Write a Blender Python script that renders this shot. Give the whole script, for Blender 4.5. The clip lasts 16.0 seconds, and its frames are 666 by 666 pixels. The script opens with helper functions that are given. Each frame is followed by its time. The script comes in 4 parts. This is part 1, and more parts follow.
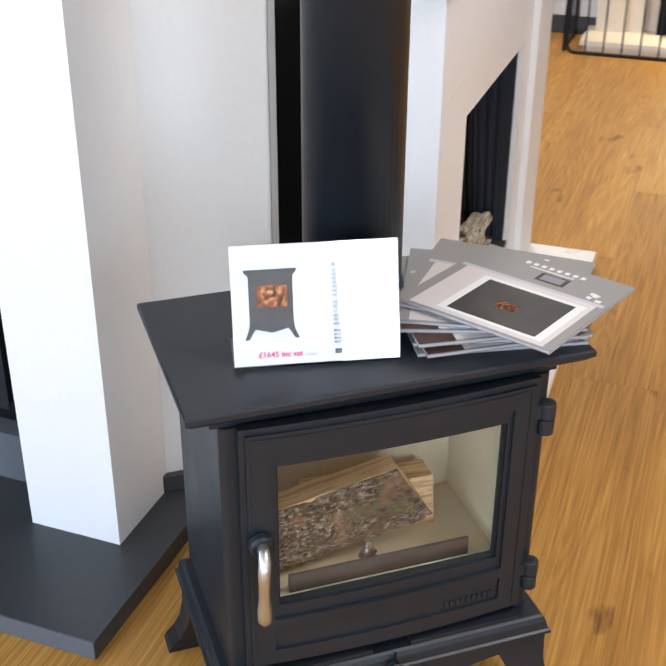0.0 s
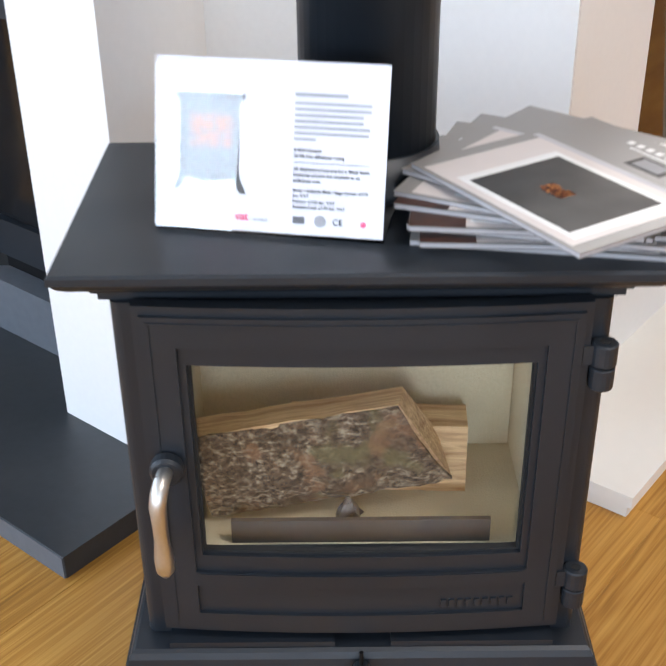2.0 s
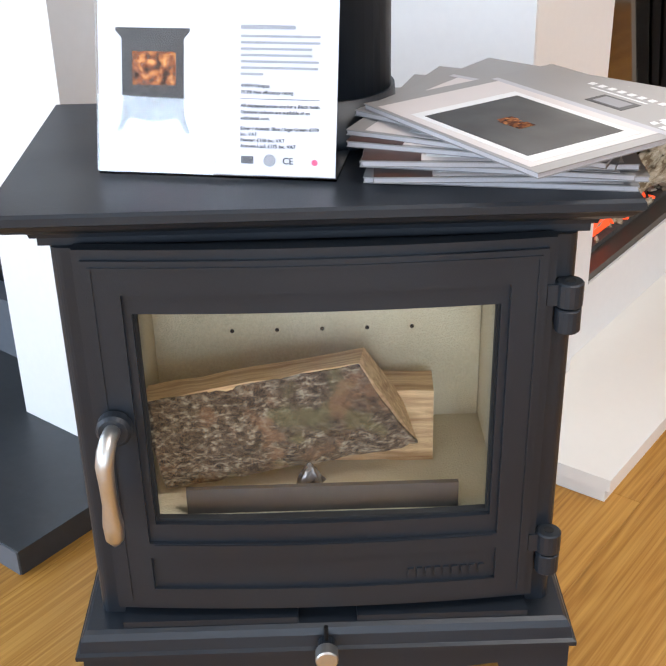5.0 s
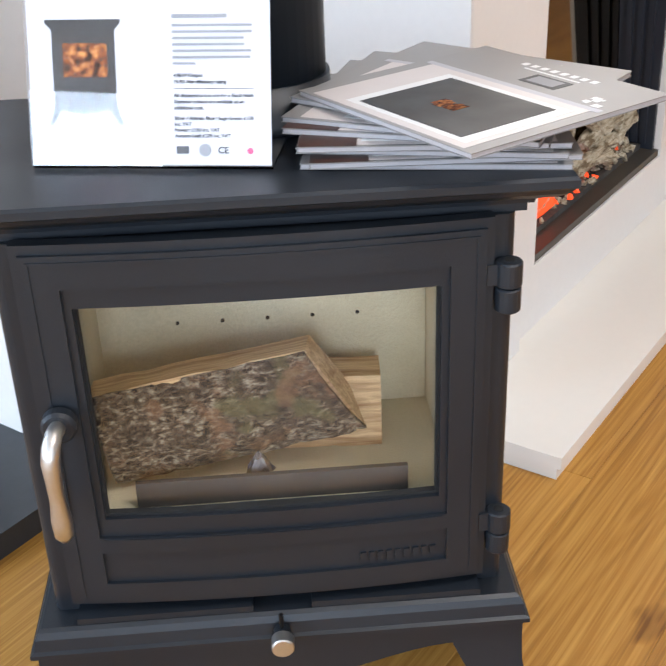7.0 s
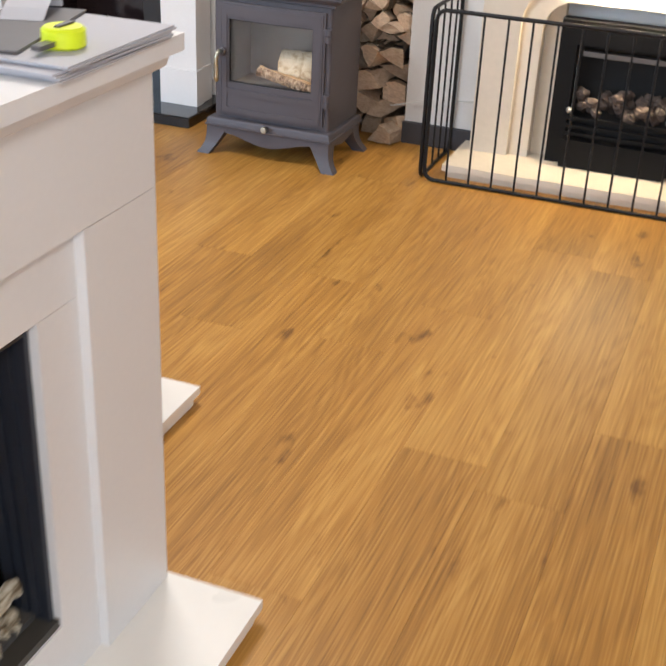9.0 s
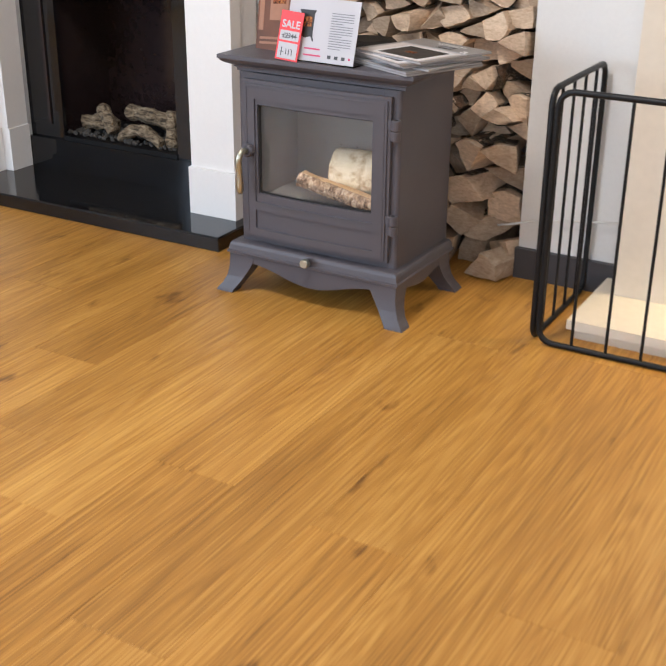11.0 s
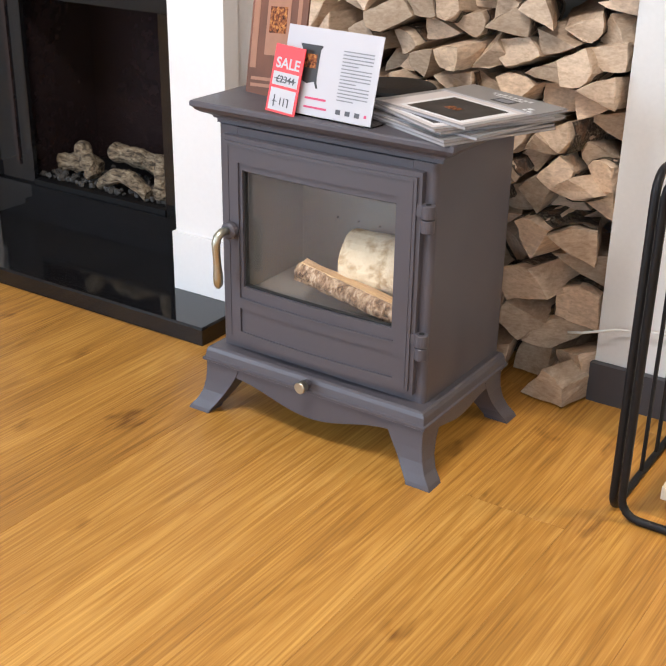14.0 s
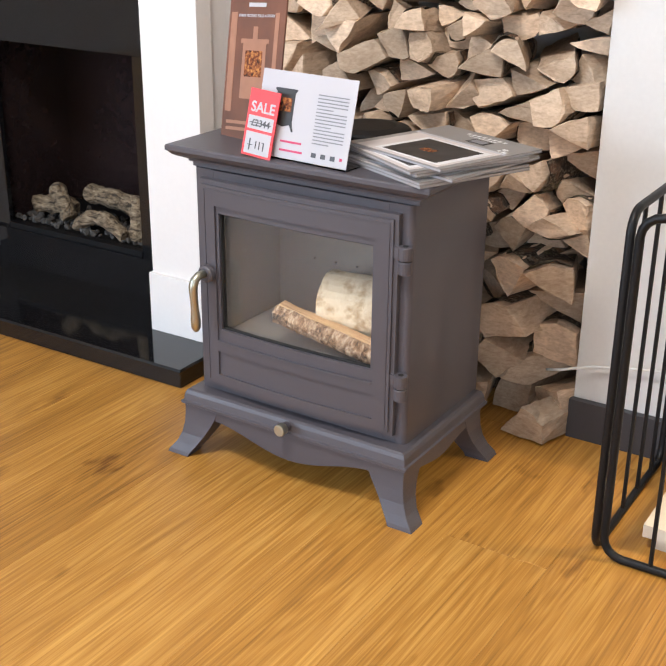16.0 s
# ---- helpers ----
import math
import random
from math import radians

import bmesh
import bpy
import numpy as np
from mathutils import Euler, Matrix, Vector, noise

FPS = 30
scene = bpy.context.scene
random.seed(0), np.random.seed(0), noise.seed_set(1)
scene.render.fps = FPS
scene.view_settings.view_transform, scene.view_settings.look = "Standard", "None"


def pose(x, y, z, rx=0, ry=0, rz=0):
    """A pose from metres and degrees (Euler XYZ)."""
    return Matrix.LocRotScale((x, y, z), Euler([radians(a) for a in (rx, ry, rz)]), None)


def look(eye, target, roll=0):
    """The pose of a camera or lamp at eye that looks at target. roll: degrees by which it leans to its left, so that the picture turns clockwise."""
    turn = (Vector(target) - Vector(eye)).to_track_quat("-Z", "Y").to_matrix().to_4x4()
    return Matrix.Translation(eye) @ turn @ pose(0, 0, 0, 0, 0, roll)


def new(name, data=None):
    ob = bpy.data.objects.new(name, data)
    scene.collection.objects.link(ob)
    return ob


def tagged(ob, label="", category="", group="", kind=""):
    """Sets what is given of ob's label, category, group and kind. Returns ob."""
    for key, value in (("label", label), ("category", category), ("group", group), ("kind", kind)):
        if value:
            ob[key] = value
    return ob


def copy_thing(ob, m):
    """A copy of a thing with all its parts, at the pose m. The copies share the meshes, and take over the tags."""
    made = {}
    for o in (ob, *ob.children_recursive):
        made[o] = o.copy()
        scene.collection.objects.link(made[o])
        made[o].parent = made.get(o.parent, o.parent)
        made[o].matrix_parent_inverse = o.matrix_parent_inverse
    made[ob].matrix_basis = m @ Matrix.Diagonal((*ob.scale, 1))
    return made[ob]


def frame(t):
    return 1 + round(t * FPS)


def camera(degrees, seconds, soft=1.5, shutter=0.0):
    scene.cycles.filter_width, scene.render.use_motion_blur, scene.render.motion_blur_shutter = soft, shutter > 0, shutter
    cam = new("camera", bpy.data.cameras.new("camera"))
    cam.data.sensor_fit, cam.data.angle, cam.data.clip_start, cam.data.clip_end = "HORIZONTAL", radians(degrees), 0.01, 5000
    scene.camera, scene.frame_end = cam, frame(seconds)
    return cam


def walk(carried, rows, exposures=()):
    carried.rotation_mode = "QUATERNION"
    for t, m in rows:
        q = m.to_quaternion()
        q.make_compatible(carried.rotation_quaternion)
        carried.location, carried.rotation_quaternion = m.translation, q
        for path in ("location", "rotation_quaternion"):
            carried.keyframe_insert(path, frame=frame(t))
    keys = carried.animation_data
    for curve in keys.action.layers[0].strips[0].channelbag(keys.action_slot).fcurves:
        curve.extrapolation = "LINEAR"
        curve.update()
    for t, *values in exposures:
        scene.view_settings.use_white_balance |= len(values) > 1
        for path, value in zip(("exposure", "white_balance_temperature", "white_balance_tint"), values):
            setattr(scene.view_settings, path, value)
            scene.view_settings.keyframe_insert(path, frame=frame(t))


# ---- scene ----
cam = camera(33.0, 16.0, shutter=0.4)

PATH = [
    (0, (-0.473, -1.133, 1.342), (0.095, 0.535, 0.394), 0.3),
    (0.5, (-0.313, -1.036, 1.295), (0.077, 0.652, 0.295), -0.4),
    (1, (-0.186, -0.964, 1.275), (0.065, 0.738, 0.256), 0.2),
    (1.5, (-0.078, -0.986, 1.224), (-0.025, 0.721, 0.183), 2.1),
    (2, (-0.024, -0.881, 1.067), (-0.029, 0.846, 0.057), -0.6),
    (2.5, (0.007, -0.81, 0.942), (-0.006, 0.925, -0.053), -2.5),
    (3, (0.012, -0.799, 0.928), (-0.017, 0.948, -0.045), -2.1),
    (3.5, (0.001, -0.798, 0.928), (-0.026, 0.964, -0.018), -1.7),
    (4, (0.002, -0.845, 0.972), (-0.004, 0.92, 0.031), -1.3),
    (4.2, (-0.001, -0.864, 0.97), (0.006, 0.908, 0.044), -1.2),
    (6.5, (0.007, -0.893, 0.953), (0.064, 0.867, 0.006), -1.7),
    (7, (0.015, -0.888, 0.957), (0.113, 0.87, 0.009), -2.2),
    (7.5, (0.151, -0.887, 1.133), (0.326, 0.859, 0.175), -2.7),
    (7.8, (0.256, -0.862, 1.263), (0.543, 0.872, 0.309), -1.1),
    (8, (0.338, -0.808, 1.31), (0.723, 0.917, 0.373), 0.7),
    (8.5, (0.511, -0.468, 1.359), (1.084, 1.206, 0.427), 1.6),
    (9, (0.793, -0.126, 1.377), (1.329, 1.568, 0.46), 2.8),
    (9.3, (0.93, 0.12, 1.364), (1.379, 1.848, 0.463), 3.1),
    (9.5, (1.011, 0.317, 1.326), (1.43, 2.063, 0.445), 2.7),
    (9.7, (1.064, 0.406, 1.265), (1.487, 2.175, 0.433), 1.2),
    (11.8, (1.589, 1.554, 1.126), (1.692, 3.376, 0.308), 1.3),
    (12, (1.613, 1.623, 1.124), (1.679, 3.443, 0.298), 1.2),
    (12.5, (1.628, 1.805, 1.077), (1.682, 3.624, 0.248), 0.7),
    (13, (1.647, 1.903, 1.081), (1.759, 3.716, 0.243), 1.0),
    (13.5, (1.641, 1.927, 1.082), (1.781, 3.738, 0.246), 1.2),
    (14, (1.629, 1.924, 1.085), (1.781, 3.741, 0.263), 1.0),
    (14.5, (1.622, 1.926, 1.097), (1.786, 3.745, 0.284), 1.0),
    (15, (1.625, 1.928, 1.097), (1.797, 3.754, 0.301), 0.9),
    (15.5, (1.636, 1.938, 1.102), (1.804, 3.769, 0.314), 0.7),
    (16, (1.628, 1.936, 1.101), (1.821, 3.772, 0.33), 0.6),
]
walk(cam, [(t, look(eye, target, roll)) for t, eye, target, roll in PATH], ((0.0, -0.2, 6100.0, 13.0), (2.5, -0.1, 6100.0, 13.0), (4.2, -0.05, 6100.0, 13.0), (7.0, -0.03, 6100.0, 13.0), (7.6, -0.08, 6100.0, 13.0), (8.2, -0.12, 6100.0, 13.0), (8.7, -0.15, 6100.0, 13.0), (9.1, -0.28, 6100.0, 13.0), (9.7, -0.3, 6100.0, 13.0), (12.0, -0.05, 6100.0, 13.0), (16.0, 0.06, 6100.0, 13.0)))

# ---------------------------------------------------------------- world and light
world = bpy.data.worlds.new("world")
scene.world = world
world.use_nodes = True
wn = world.node_tree
sky = wn.nodes.new("ShaderNodeTexSky")
sky.sky_type = "NISHITA"
sky.sun_disc = False
sky.sun_elevation = radians(35)
sky.sun_rotation = radians(200)
wn.links.new(sky.outputs[0], wn.nodes["Background"].inputs[0])
wn.nodes["Background"].inputs[1].default_value = 0.10


def area_lamp(name, m, w, h, watts, colour):
    d = bpy.data.lights.new(name, "AREA")
    d.shape, d.size, d.size_y, d.energy, d.color = "RECTANGLE", w, h, watts, colour
    ob = new(name, d)
    ob.matrix_basis = m
    return ob


# daylight in the shop windows, one of them added, and warm ceiling panels
DAY = (0.73, 0.87, 1.0)
WARM = (1.0, 0.94, 0.85)
area_lamp("window_daylight", look((-2.93, -0.9, 1.35), (3.0, 0.3, 0.9)), 3.6, 1.8, 104, DAY)
area_lamp("window_daylight", look((-2.93, 2.3, 1.4), (1.5, 3.9, 0.6)), 2.4, 1.9, 120, DAY)
area_lamp("window_daylight", look((-2.5, -3.93, 1.1), (-1.2, 0.0, 0.7)), 0.9, 1.6, 52, DAY)
area_lamp("window_daylight", look((0.15, -3.93, 1.15), (0.15, 0.0, 0.5)), 0.8, 1.5, 56, DAY)
# unseen extra window, added to brighten the front of the white suite
area_lamp("window_daylight", look((2.7, -3.93, 1.25), (0.8, 1.0, 0.8)), 1.1, 1.5, 16, DAY)
area_lamp("ceiling_light_panel", look((1.05, -0.75, 2.54), (1.05, -0.75, 0.0)), 0.6, 0.6, 44, WARM)
area_lamp("ceiling_light_panel", look((1.1, 2.8, 2.54), (1.1, 2.8, 0.0)), 0.6, 0.6, 56, WARM)

# ---------------------------------------------------------------- materials


def mat(name, rgb, rough=0.5, metal=0.0, spread=0.08, grain=40.0, bump=0.15, stain=3.0, coat=0.0, spec=0.5):
    """A principled surface with two scales of variation and fine relief."""
    m = bpy.data.materials.new(name)
    m.use_nodes = True
    nt = m.node_tree
    p = nt.nodes["Principled BSDF"]
    tc = nt.nodes.new("ShaderNodeTexCoord")
    n1 = nt.nodes.new("ShaderNodeTexNoise")
    n1.inputs["Scale"].default_value = grain
    n1.inputs["Detail"].default_value = 5
    n2 = nt.nodes.new("ShaderNodeTexNoise")
    n2.inputs["Scale"].default_value = stain
    n2.inputs["Detail"].default_value = 3
    mix = nt.nodes.new("ShaderNodeMath")
    mix.operation = "ADD"
    nt.links.new(tc.outputs["Object"], n1.inputs["Vector"])
    nt.links.new(tc.outputs["Object"], n2.inputs["Vector"])
    nt.links.new(n1.outputs["Fac"], mix.inputs[0])
    nt.links.new(n2.outputs["Fac"], mix.inputs[1])
    ramp = nt.nodes.new("ShaderNodeMapRange")
    ramp.inputs["From Min"].default_value, ramp.inputs["From Max"].default_value = 0.6, 1.4
    ramp.inputs["To Min"].default_value, ramp.inputs["To Max"].default_value = 1 - spread, 1 + spread
    nt.links.new(mix.outputs[0], ramp.inputs["Value"])
    col = nt.nodes.new("ShaderNodeVectorMath")
    col.operation = "SCALE"
    col.inputs[0].default_value = rgb
    nt.links.new(ramp.outputs[0], col.inputs["Scale"])
    nt.links.new(col.outputs[0], p.inputs["Base Color"])
    rr = nt.nodes.new("ShaderNodeMapRange")
    rr.inputs["From Min"].default_value, rr.inputs["From Max"].default_value = 0.3, 0.7
    rr.inputs["To Min"].default_value, rr.inputs["To Max"].default_value = max(rough - 0.07, 0.02), min(rough + 0.07, 1)
    nt.links.new(n2.outputs["Fac"], rr.inputs["Value"])
    nt.links.new(rr.outputs[0], p.inputs["Roughness"])
    p.inputs["Metallic"].default_value = metal
    p.inputs["Specular IOR Level"].default_value = spec
    p.inputs["Coat Weight"].default_value = coat
    if bump:
        b = nt.nodes.new("ShaderNodeBump")
        b.inputs["Strength"].default_value = bump
        b.inputs["Distance"].default_value = 0.002
        nt.links.new(n1.outputs["Fac"], b.inputs["Height"])
        nt.links.new(b.outputs[0], p.inputs["Normal"])
    return m


def wood_mat(name, a, b, scale=1.0, rough=0.5, ringy=9.0, per_object=0.0, stretch=(1.0, 14.0, 14.0), bump=0.2):
    """Wood with grain along local x."""
    m = bpy.data.materials.new(name)
    m.use_nodes = True
    nt = m.node_tree
    p = nt.nodes["Principled BSDF"]
    tc = nt.nodes.new("ShaderNodeTexCoord")
    mp = nt.nodes.new("ShaderNodeMapping")
    mp.inputs["Scale"].default_value = [s * scale for s in stretch]
    oi = nt.nodes.new("ShaderNodeObjectInfo")
    shift = nt.nodes.new("ShaderNodeVectorMath")
    shift.operation = "MULTIPLY_ADD"
    shift.inputs[1].default_value = (17.0, 9.0, 5.0)
    nt.links.new(oi.outputs["Random"], shift.inputs[0])
    nt.links.new(tc.outputs["Object"], shift.inputs[2])
    nt.links.new(shift.outputs[0], mp.inputs["Vector"])
    n1 = nt.nodes.new("ShaderNodeTexNoise")
    n1.inputs["Scale"].default_value, n1.inputs["Detail"].default_value = ringy, 7
    n1.inputs["Distortion"].default_value = 0.6
    n2 = nt.nodes.new("ShaderNodeTexNoise")
    n2.inputs["Scale"].default_value, n2.inputs["Detail"].default_value = 1.6, 4
    n2.inputs["Distortion"].default_value = 1.2
    nt.links.new(mp.outputs[0], n1.inputs["Vector"])
    nt.links.new(mp.outputs[0], n2.inputs["Vector"])
    add = nt.nodes.new("ShaderNodeMath")
    add.operation = "MULTIPLY_ADD"
    add.inputs[1].default_value = 0.55
    nt.links.new(n1.outputs["Fac"], add.inputs[0])
    half = nt.nodes.new("ShaderNodeMath")
    half.operation = "MULTIPLY"
    half.inputs[1].default_value = 0.45
    nt.links.new(n2.outputs["Fac"], half.inputs[0])
    nt.links.new(half.outputs[0], add.inputs[2])
    r = nt.nodes.new("ShaderNodeValToRGB")
    r.color_ramp.elements[0].position, r.color_ramp.elements[0].color = 0.34, (*a, 1)
    r.color_ramp.elements[1].position, r.color_ramp.elements[1].color = 0.64, (*b, 1)
    nt.links.new(add.outputs[0], r.inputs["Fac"])
    vary = nt.nodes.new("ShaderNodeMapRange")
    vary.inputs["To Min"].default_value, vary.inputs["To Max"].default_value = 1 - per_object, 1 + per_object
    nt.links.new(oi.outputs["Random"], vary.inputs["Value"])
    col = nt.nodes.new("ShaderNodeVectorMath")
    col.operation = "SCALE"
    nt.links.new(r.outputs[0], col.inputs[0])
    nt.links.new(vary.outputs[0], col.inputs["Scale"])
    nt.links.new(col.outputs[0], p.inputs["Base Color"])
    p.inputs["Roughness"].default_value = rough
    bm_ = nt.nodes.new("ShaderNodeBump")
    bm_.inputs["Strength"].default_value, bm_.inputs["Distance"].default_value = bump, 0.001
    nt.links.new(n1.outputs["Fac"], bm_.inputs["Height"])
    nt.links.new(bm_.outputs[0], p.inputs["Normal"])
    return m


def oak_mat():
    """Honey oak laminate: grain along local x, with figure, fine pores and knots."""
    m = bpy.data.materials.new("oak_laminate")
    m.use_nodes = True
    nt = m.node_tree
    p = nt.nodes["Principled BSDF"]

    def node(kind, **values):
        n = nt.nodes.new(kind)
        for key, value in values.items():
            n.inputs[key.replace("_", " ")].default_value = value
        return n

    tc, oi = node("ShaderNodeTexCoord"), node("ShaderNodeObjectInfo")
    shift = node("ShaderNodeVectorMath")
    shift.operation = "MULTIPLY_ADD"
    shift.inputs[1].default_value = (23.0, 11.0, 5.0)
    nt.links.new(oi.outputs["Random"], shift.inputs[0])
    nt.links.new(tc.outputs["Object"], shift.inputs[2])
    wide, fine = node("ShaderNodeMapping"), node("ShaderNodeMapping")
    wide.inputs["Scale"].default_value = (0.55, 7.0, 7.0)
    fine.inputs["Scale"].default_value = (4.5, 230.0, 230.0)
    for n in (wide, fine):
        nt.links.new(shift.outputs[0], n.inputs["Vector"])
    warp = node("ShaderNodeTexNoise", Scale=1.6, Detail=1.0)
    nt.links.new(wide.outputs[0], warp.inputs["Vector"])
    rings = node("ShaderNodeMath")
    rings.operation = "MULTIPLY"
    rings.inputs[1].default_value = 95.0
    nt.links.new(warp.outputs["Fac"], rings.inputs[0])
    wave = node("ShaderNodeMath")
    wave.operation = "SINE"
    nt.links.new(rings.outputs[0], wave.inputs[0])
    pores = node("ShaderNodeTexNoise", Scale=1.0, Detail=2.0, Distortion=0.25)
    nt.links.new(fine.outputs[0], pores.inputs["Vector"])
    blotch = node("ShaderNodeTexNoise", Scale=0.9, Detail=4.0)
    nt.links.new(wide.outputs[0], blotch.inputs["Vector"])
    knots = node("ShaderNodeTexNoise", Scale=5.5, Detail=3.0)
    knot_map = node("ShaderNodeMapping")
    knot_map.inputs["Scale"].default_value = (1.0, 2.2, 1.0)
    nt.links.new(shift.outputs[0], knot_map.inputs["Vector"])
    nt.links.new(knot_map.outputs[0], knots.inputs["Vector"])

    def weigh(source, factor, base=None):
        n = node("ShaderNodeMath")
        n.operation = "MULTIPLY_ADD"
        n.inputs[1].default_value = factor
        nt.links.new(source, n.inputs[0])
        if base is None:
            n.inputs[2].default_value = 0.0
        else:
            nt.links.new(base, n.inputs[2])
        return n.outputs[0]

    total = weigh(wave.outputs[0], 0.030)
    total = weigh(pores.outputs["Fac"], 0.50, total)
    total = weigh(blotch.outputs["Fac"], 0.45, total)
    dark = node("ShaderNodeMapRange", From_Min=0.66, From_Max=0.79, To_Min=0.0, To_Max=-0.30)
    nt.links.new(knots.outputs["Fac"], dark.inputs["Value"])
    total = weigh(dark.outputs[0], 1.0, total)
    ramp = node("ShaderNodeValToRGB")
    ramp.color_ramp.elements[0].position, ramp.color_ramp.elements[0].color = 0.22, (0.165, 0.068, 0.011, 1)
    ramp.color_ramp.elements[1].position, ramp.color_ramp.elements[1].color = 0.66, (0.600, 0.330, 0.078, 1)
    mid = ramp.color_ramp.elements.new(0.46)
    mid.color = (0.415, 0.196, 0.034, 1)
    nt.links.new(total, ramp.inputs["Fac"])
    vary = node("ShaderNodeMapRange", To_Min=0.94, To_Max=1.06)
    nt.links.new(oi.outputs["Random"], vary.inputs["Value"])
    col = node("ShaderNodeVectorMath")
    col.operation = "SCALE"
    nt.links.new(ramp.outputs[0], col.inputs[0])
    nt.links.new(vary.outputs[0], col.inputs["Scale"])
    nt.links.new(col.outputs[0], p.inputs["Base Color"])
    p.inputs["Roughness"].default_value = 0.43
    p.inputs["Specular IOR Level"].default_value = 0.40
    bump = node("ShaderNodeBump", Strength=0.12, Distance=0.001)
    nt.links.new(pores.outputs["Fac"], bump.inputs["Height"])
    nt.links.new(bump.outputs[0], p.inputs["Normal"])
    return m


def bark_mat(name, dark, mid, light, scale=1.0, patches=(), along=0.5, relief=1.0, strong=0.45):
    """Furrowed bark along local x; patches are colours of moss, lichen or bare spots."""
    m = bpy.data.materials.new(name)
    m.use_nodes = True
    nt = m.node_tree
    p = nt.nodes["Principled BSDF"]
    tc = nt.nodes.new("ShaderNodeTexCoord")
    mp = nt.nodes.new("ShaderNodeMapping")
    mp.inputs["Scale"].default_value = (90 * scale * along, 90 * scale, 90 * scale)
    nt.links.new(tc.outputs["Object"], mp.inputs["Vector"])
    n1 = nt.nodes.new("ShaderNodeTexNoise")
    n1.inputs["Scale"].default_value, n1.inputs["Detail"].default_value, n1.inputs["Distortion"].default_value = 1.0, 9, 0.25
    n1.inputs["Roughness"].default_value = 0.68
    nt.links.new(mp.outputs[0], n1.inputs["Vector"])
    r = nt.nodes.new("ShaderNodeValToRGB")
    r.color_ramp.elements[0].position, r.color_ramp.elements[0].color = 0.39, (*dark, 1)
    r.color_ramp.elements[1].position, r.color_ramp.elements[1].color = 0.66, (*light, 1)
    e = r.color_ramp.elements.new(0.5)
    e.color = (*mid, 1)
    nt.links.new(n1.outputs["Fac"], r.inputs["Fac"])
    colour = r.outputs[0]
    for spot, patch in enumerate(patches):
        away = nt.nodes.new("ShaderNodeVectorMath")
        away.inputs[1].default_value = (0.37 * spot, 0.21 * spot, 0.0)
        nt.links.new(tc.outputs["Object"], away.inputs[0])
        n2 = nt.nodes.new("ShaderNodeTexNoise")
        n2.inputs["Scale"].default_value, n2.inputs["Detail"].default_value = 15 + 6 * spot, 5
        nt.links.new(away.outputs[0], n2.inputs["Vector"])
        k = nt.nodes.new("ShaderNodeMapRange")
        k.inputs["From Min"].default_value, k.inputs["From Max"].default_value, k.inputs["To Max"].default_value = 0.54, 0.62, strong
        nt.links.new(n2.outputs["Fac"], k.inputs["Value"])
        mx = nt.nodes.new("ShaderNodeMixRGB")
        nt.links.new(k.outputs[0], mx.inputs[0])
        nt.links.new(colour, mx.inputs[1])
        mx.inputs[2].default_value = (*patch, 1)
        colour = mx.outputs[0]
    nt.links.new(colour, p.inputs["Base Color"])
    p.inputs["Roughness"].default_value = 0.9
    b = nt.nodes.new("ShaderNodeBump")
    b.inputs["Strength"].default_value, b.inputs["Distance"].default_value = relief, 0.005
    nt.links.new(n1.outputs["Fac"], b.inputs["Height"])
    nt.links.new(b.outputs[0], p.inputs["Normal"])
    return m


def glass_mat(name, tint=(1, 1, 1), rough=0.0):
    m = bpy.data.materials.new(name)
    m.use_nodes = True
    p = m.node_tree.nodes["Principled BSDF"]
    p.inputs["Base Color"].default_value = (*tint, 1)
    p.inputs["Transmission Weight"].default_value = 1
    p.inputs["Roughness"].default_value = rough
    p.inputs["IOR"].default_value = 1.45
    return m


def glow_mat(name, rgb, strength):
    m = bpy.data.materials.new(name)
    m.use_nodes = True
    p = m.node_tree.nodes["Principled BSDF"]
    p.inputs["Base Color"].default_value = (*rgb, 1)
    p.inputs["Emission Color"].default_value = (*rgb, 1)
    p.inputs["Emission Strength"].default_value = strength
    return m


M_wall = mat("wall_paint", (0.70, 0.695, 0.68), 0.7, spread=0.03, grain=120, bump=0.08, stain=1.5)
M_white = mat("white_lacquer", (0.80, 0.785, 0.77), 0.38, spread=0.02, grain=90, bump=0.03, stain=2)
M_marble = mat("white_micro_marble", (0.86, 0.83, 0.77), 0.34, spread=0.012, grain=60, bump=0.03, stain=4)
M_plaster = mat("ceiling_plaster", (0.8, 0.79, 0.76), 0.8, spread=0.02)
M_skirt = mat("dark_skirting_paint", (0.045, 0.045, 0.052), 0.45, spread=0.1)
M_black = mat("black_stove_paint", (0.0125, 0.0160, 0.0215), 0.40, spread=0.1, grain=700, bump=0.10, stain=5, spec=0.42)
M_grey = mat("grey_stove_paint", (0.080, 0.073, 0.084), 0.42, spread=0.07, grain=700, bump=0.10, stain=5, spec=0.40)
M_iron = mat("dark_iron", (0.006, 0.006, 0.0065), 0.5, spread=0.15, grain=200, spec=0.16)
M_dull = mat("tarnished_steel", (0.16, 0.155, 0.15), 0.45, 1.0, spread=0.1, grain=200)
M_slate = mat("honed_slate", (0.035, 0.038, 0.042), 0.42, spread=0.14, grain=60, bump=0.12, stain=5)
M_slate_cut = mat("sawn_slate_edge", (0.10, 0.11, 0.125), 0.55, spread=0.12, grain=60)
M_granite = mat("polished_black_granite", (0.008, 0.008, 0.009), 0.06, spread=0.3, grain=260, bump=0.0)
M_retainer = mat("grey_black_steel", (0.045, 0.043, 0.042), 0.45, spread=0.12, grain=200)
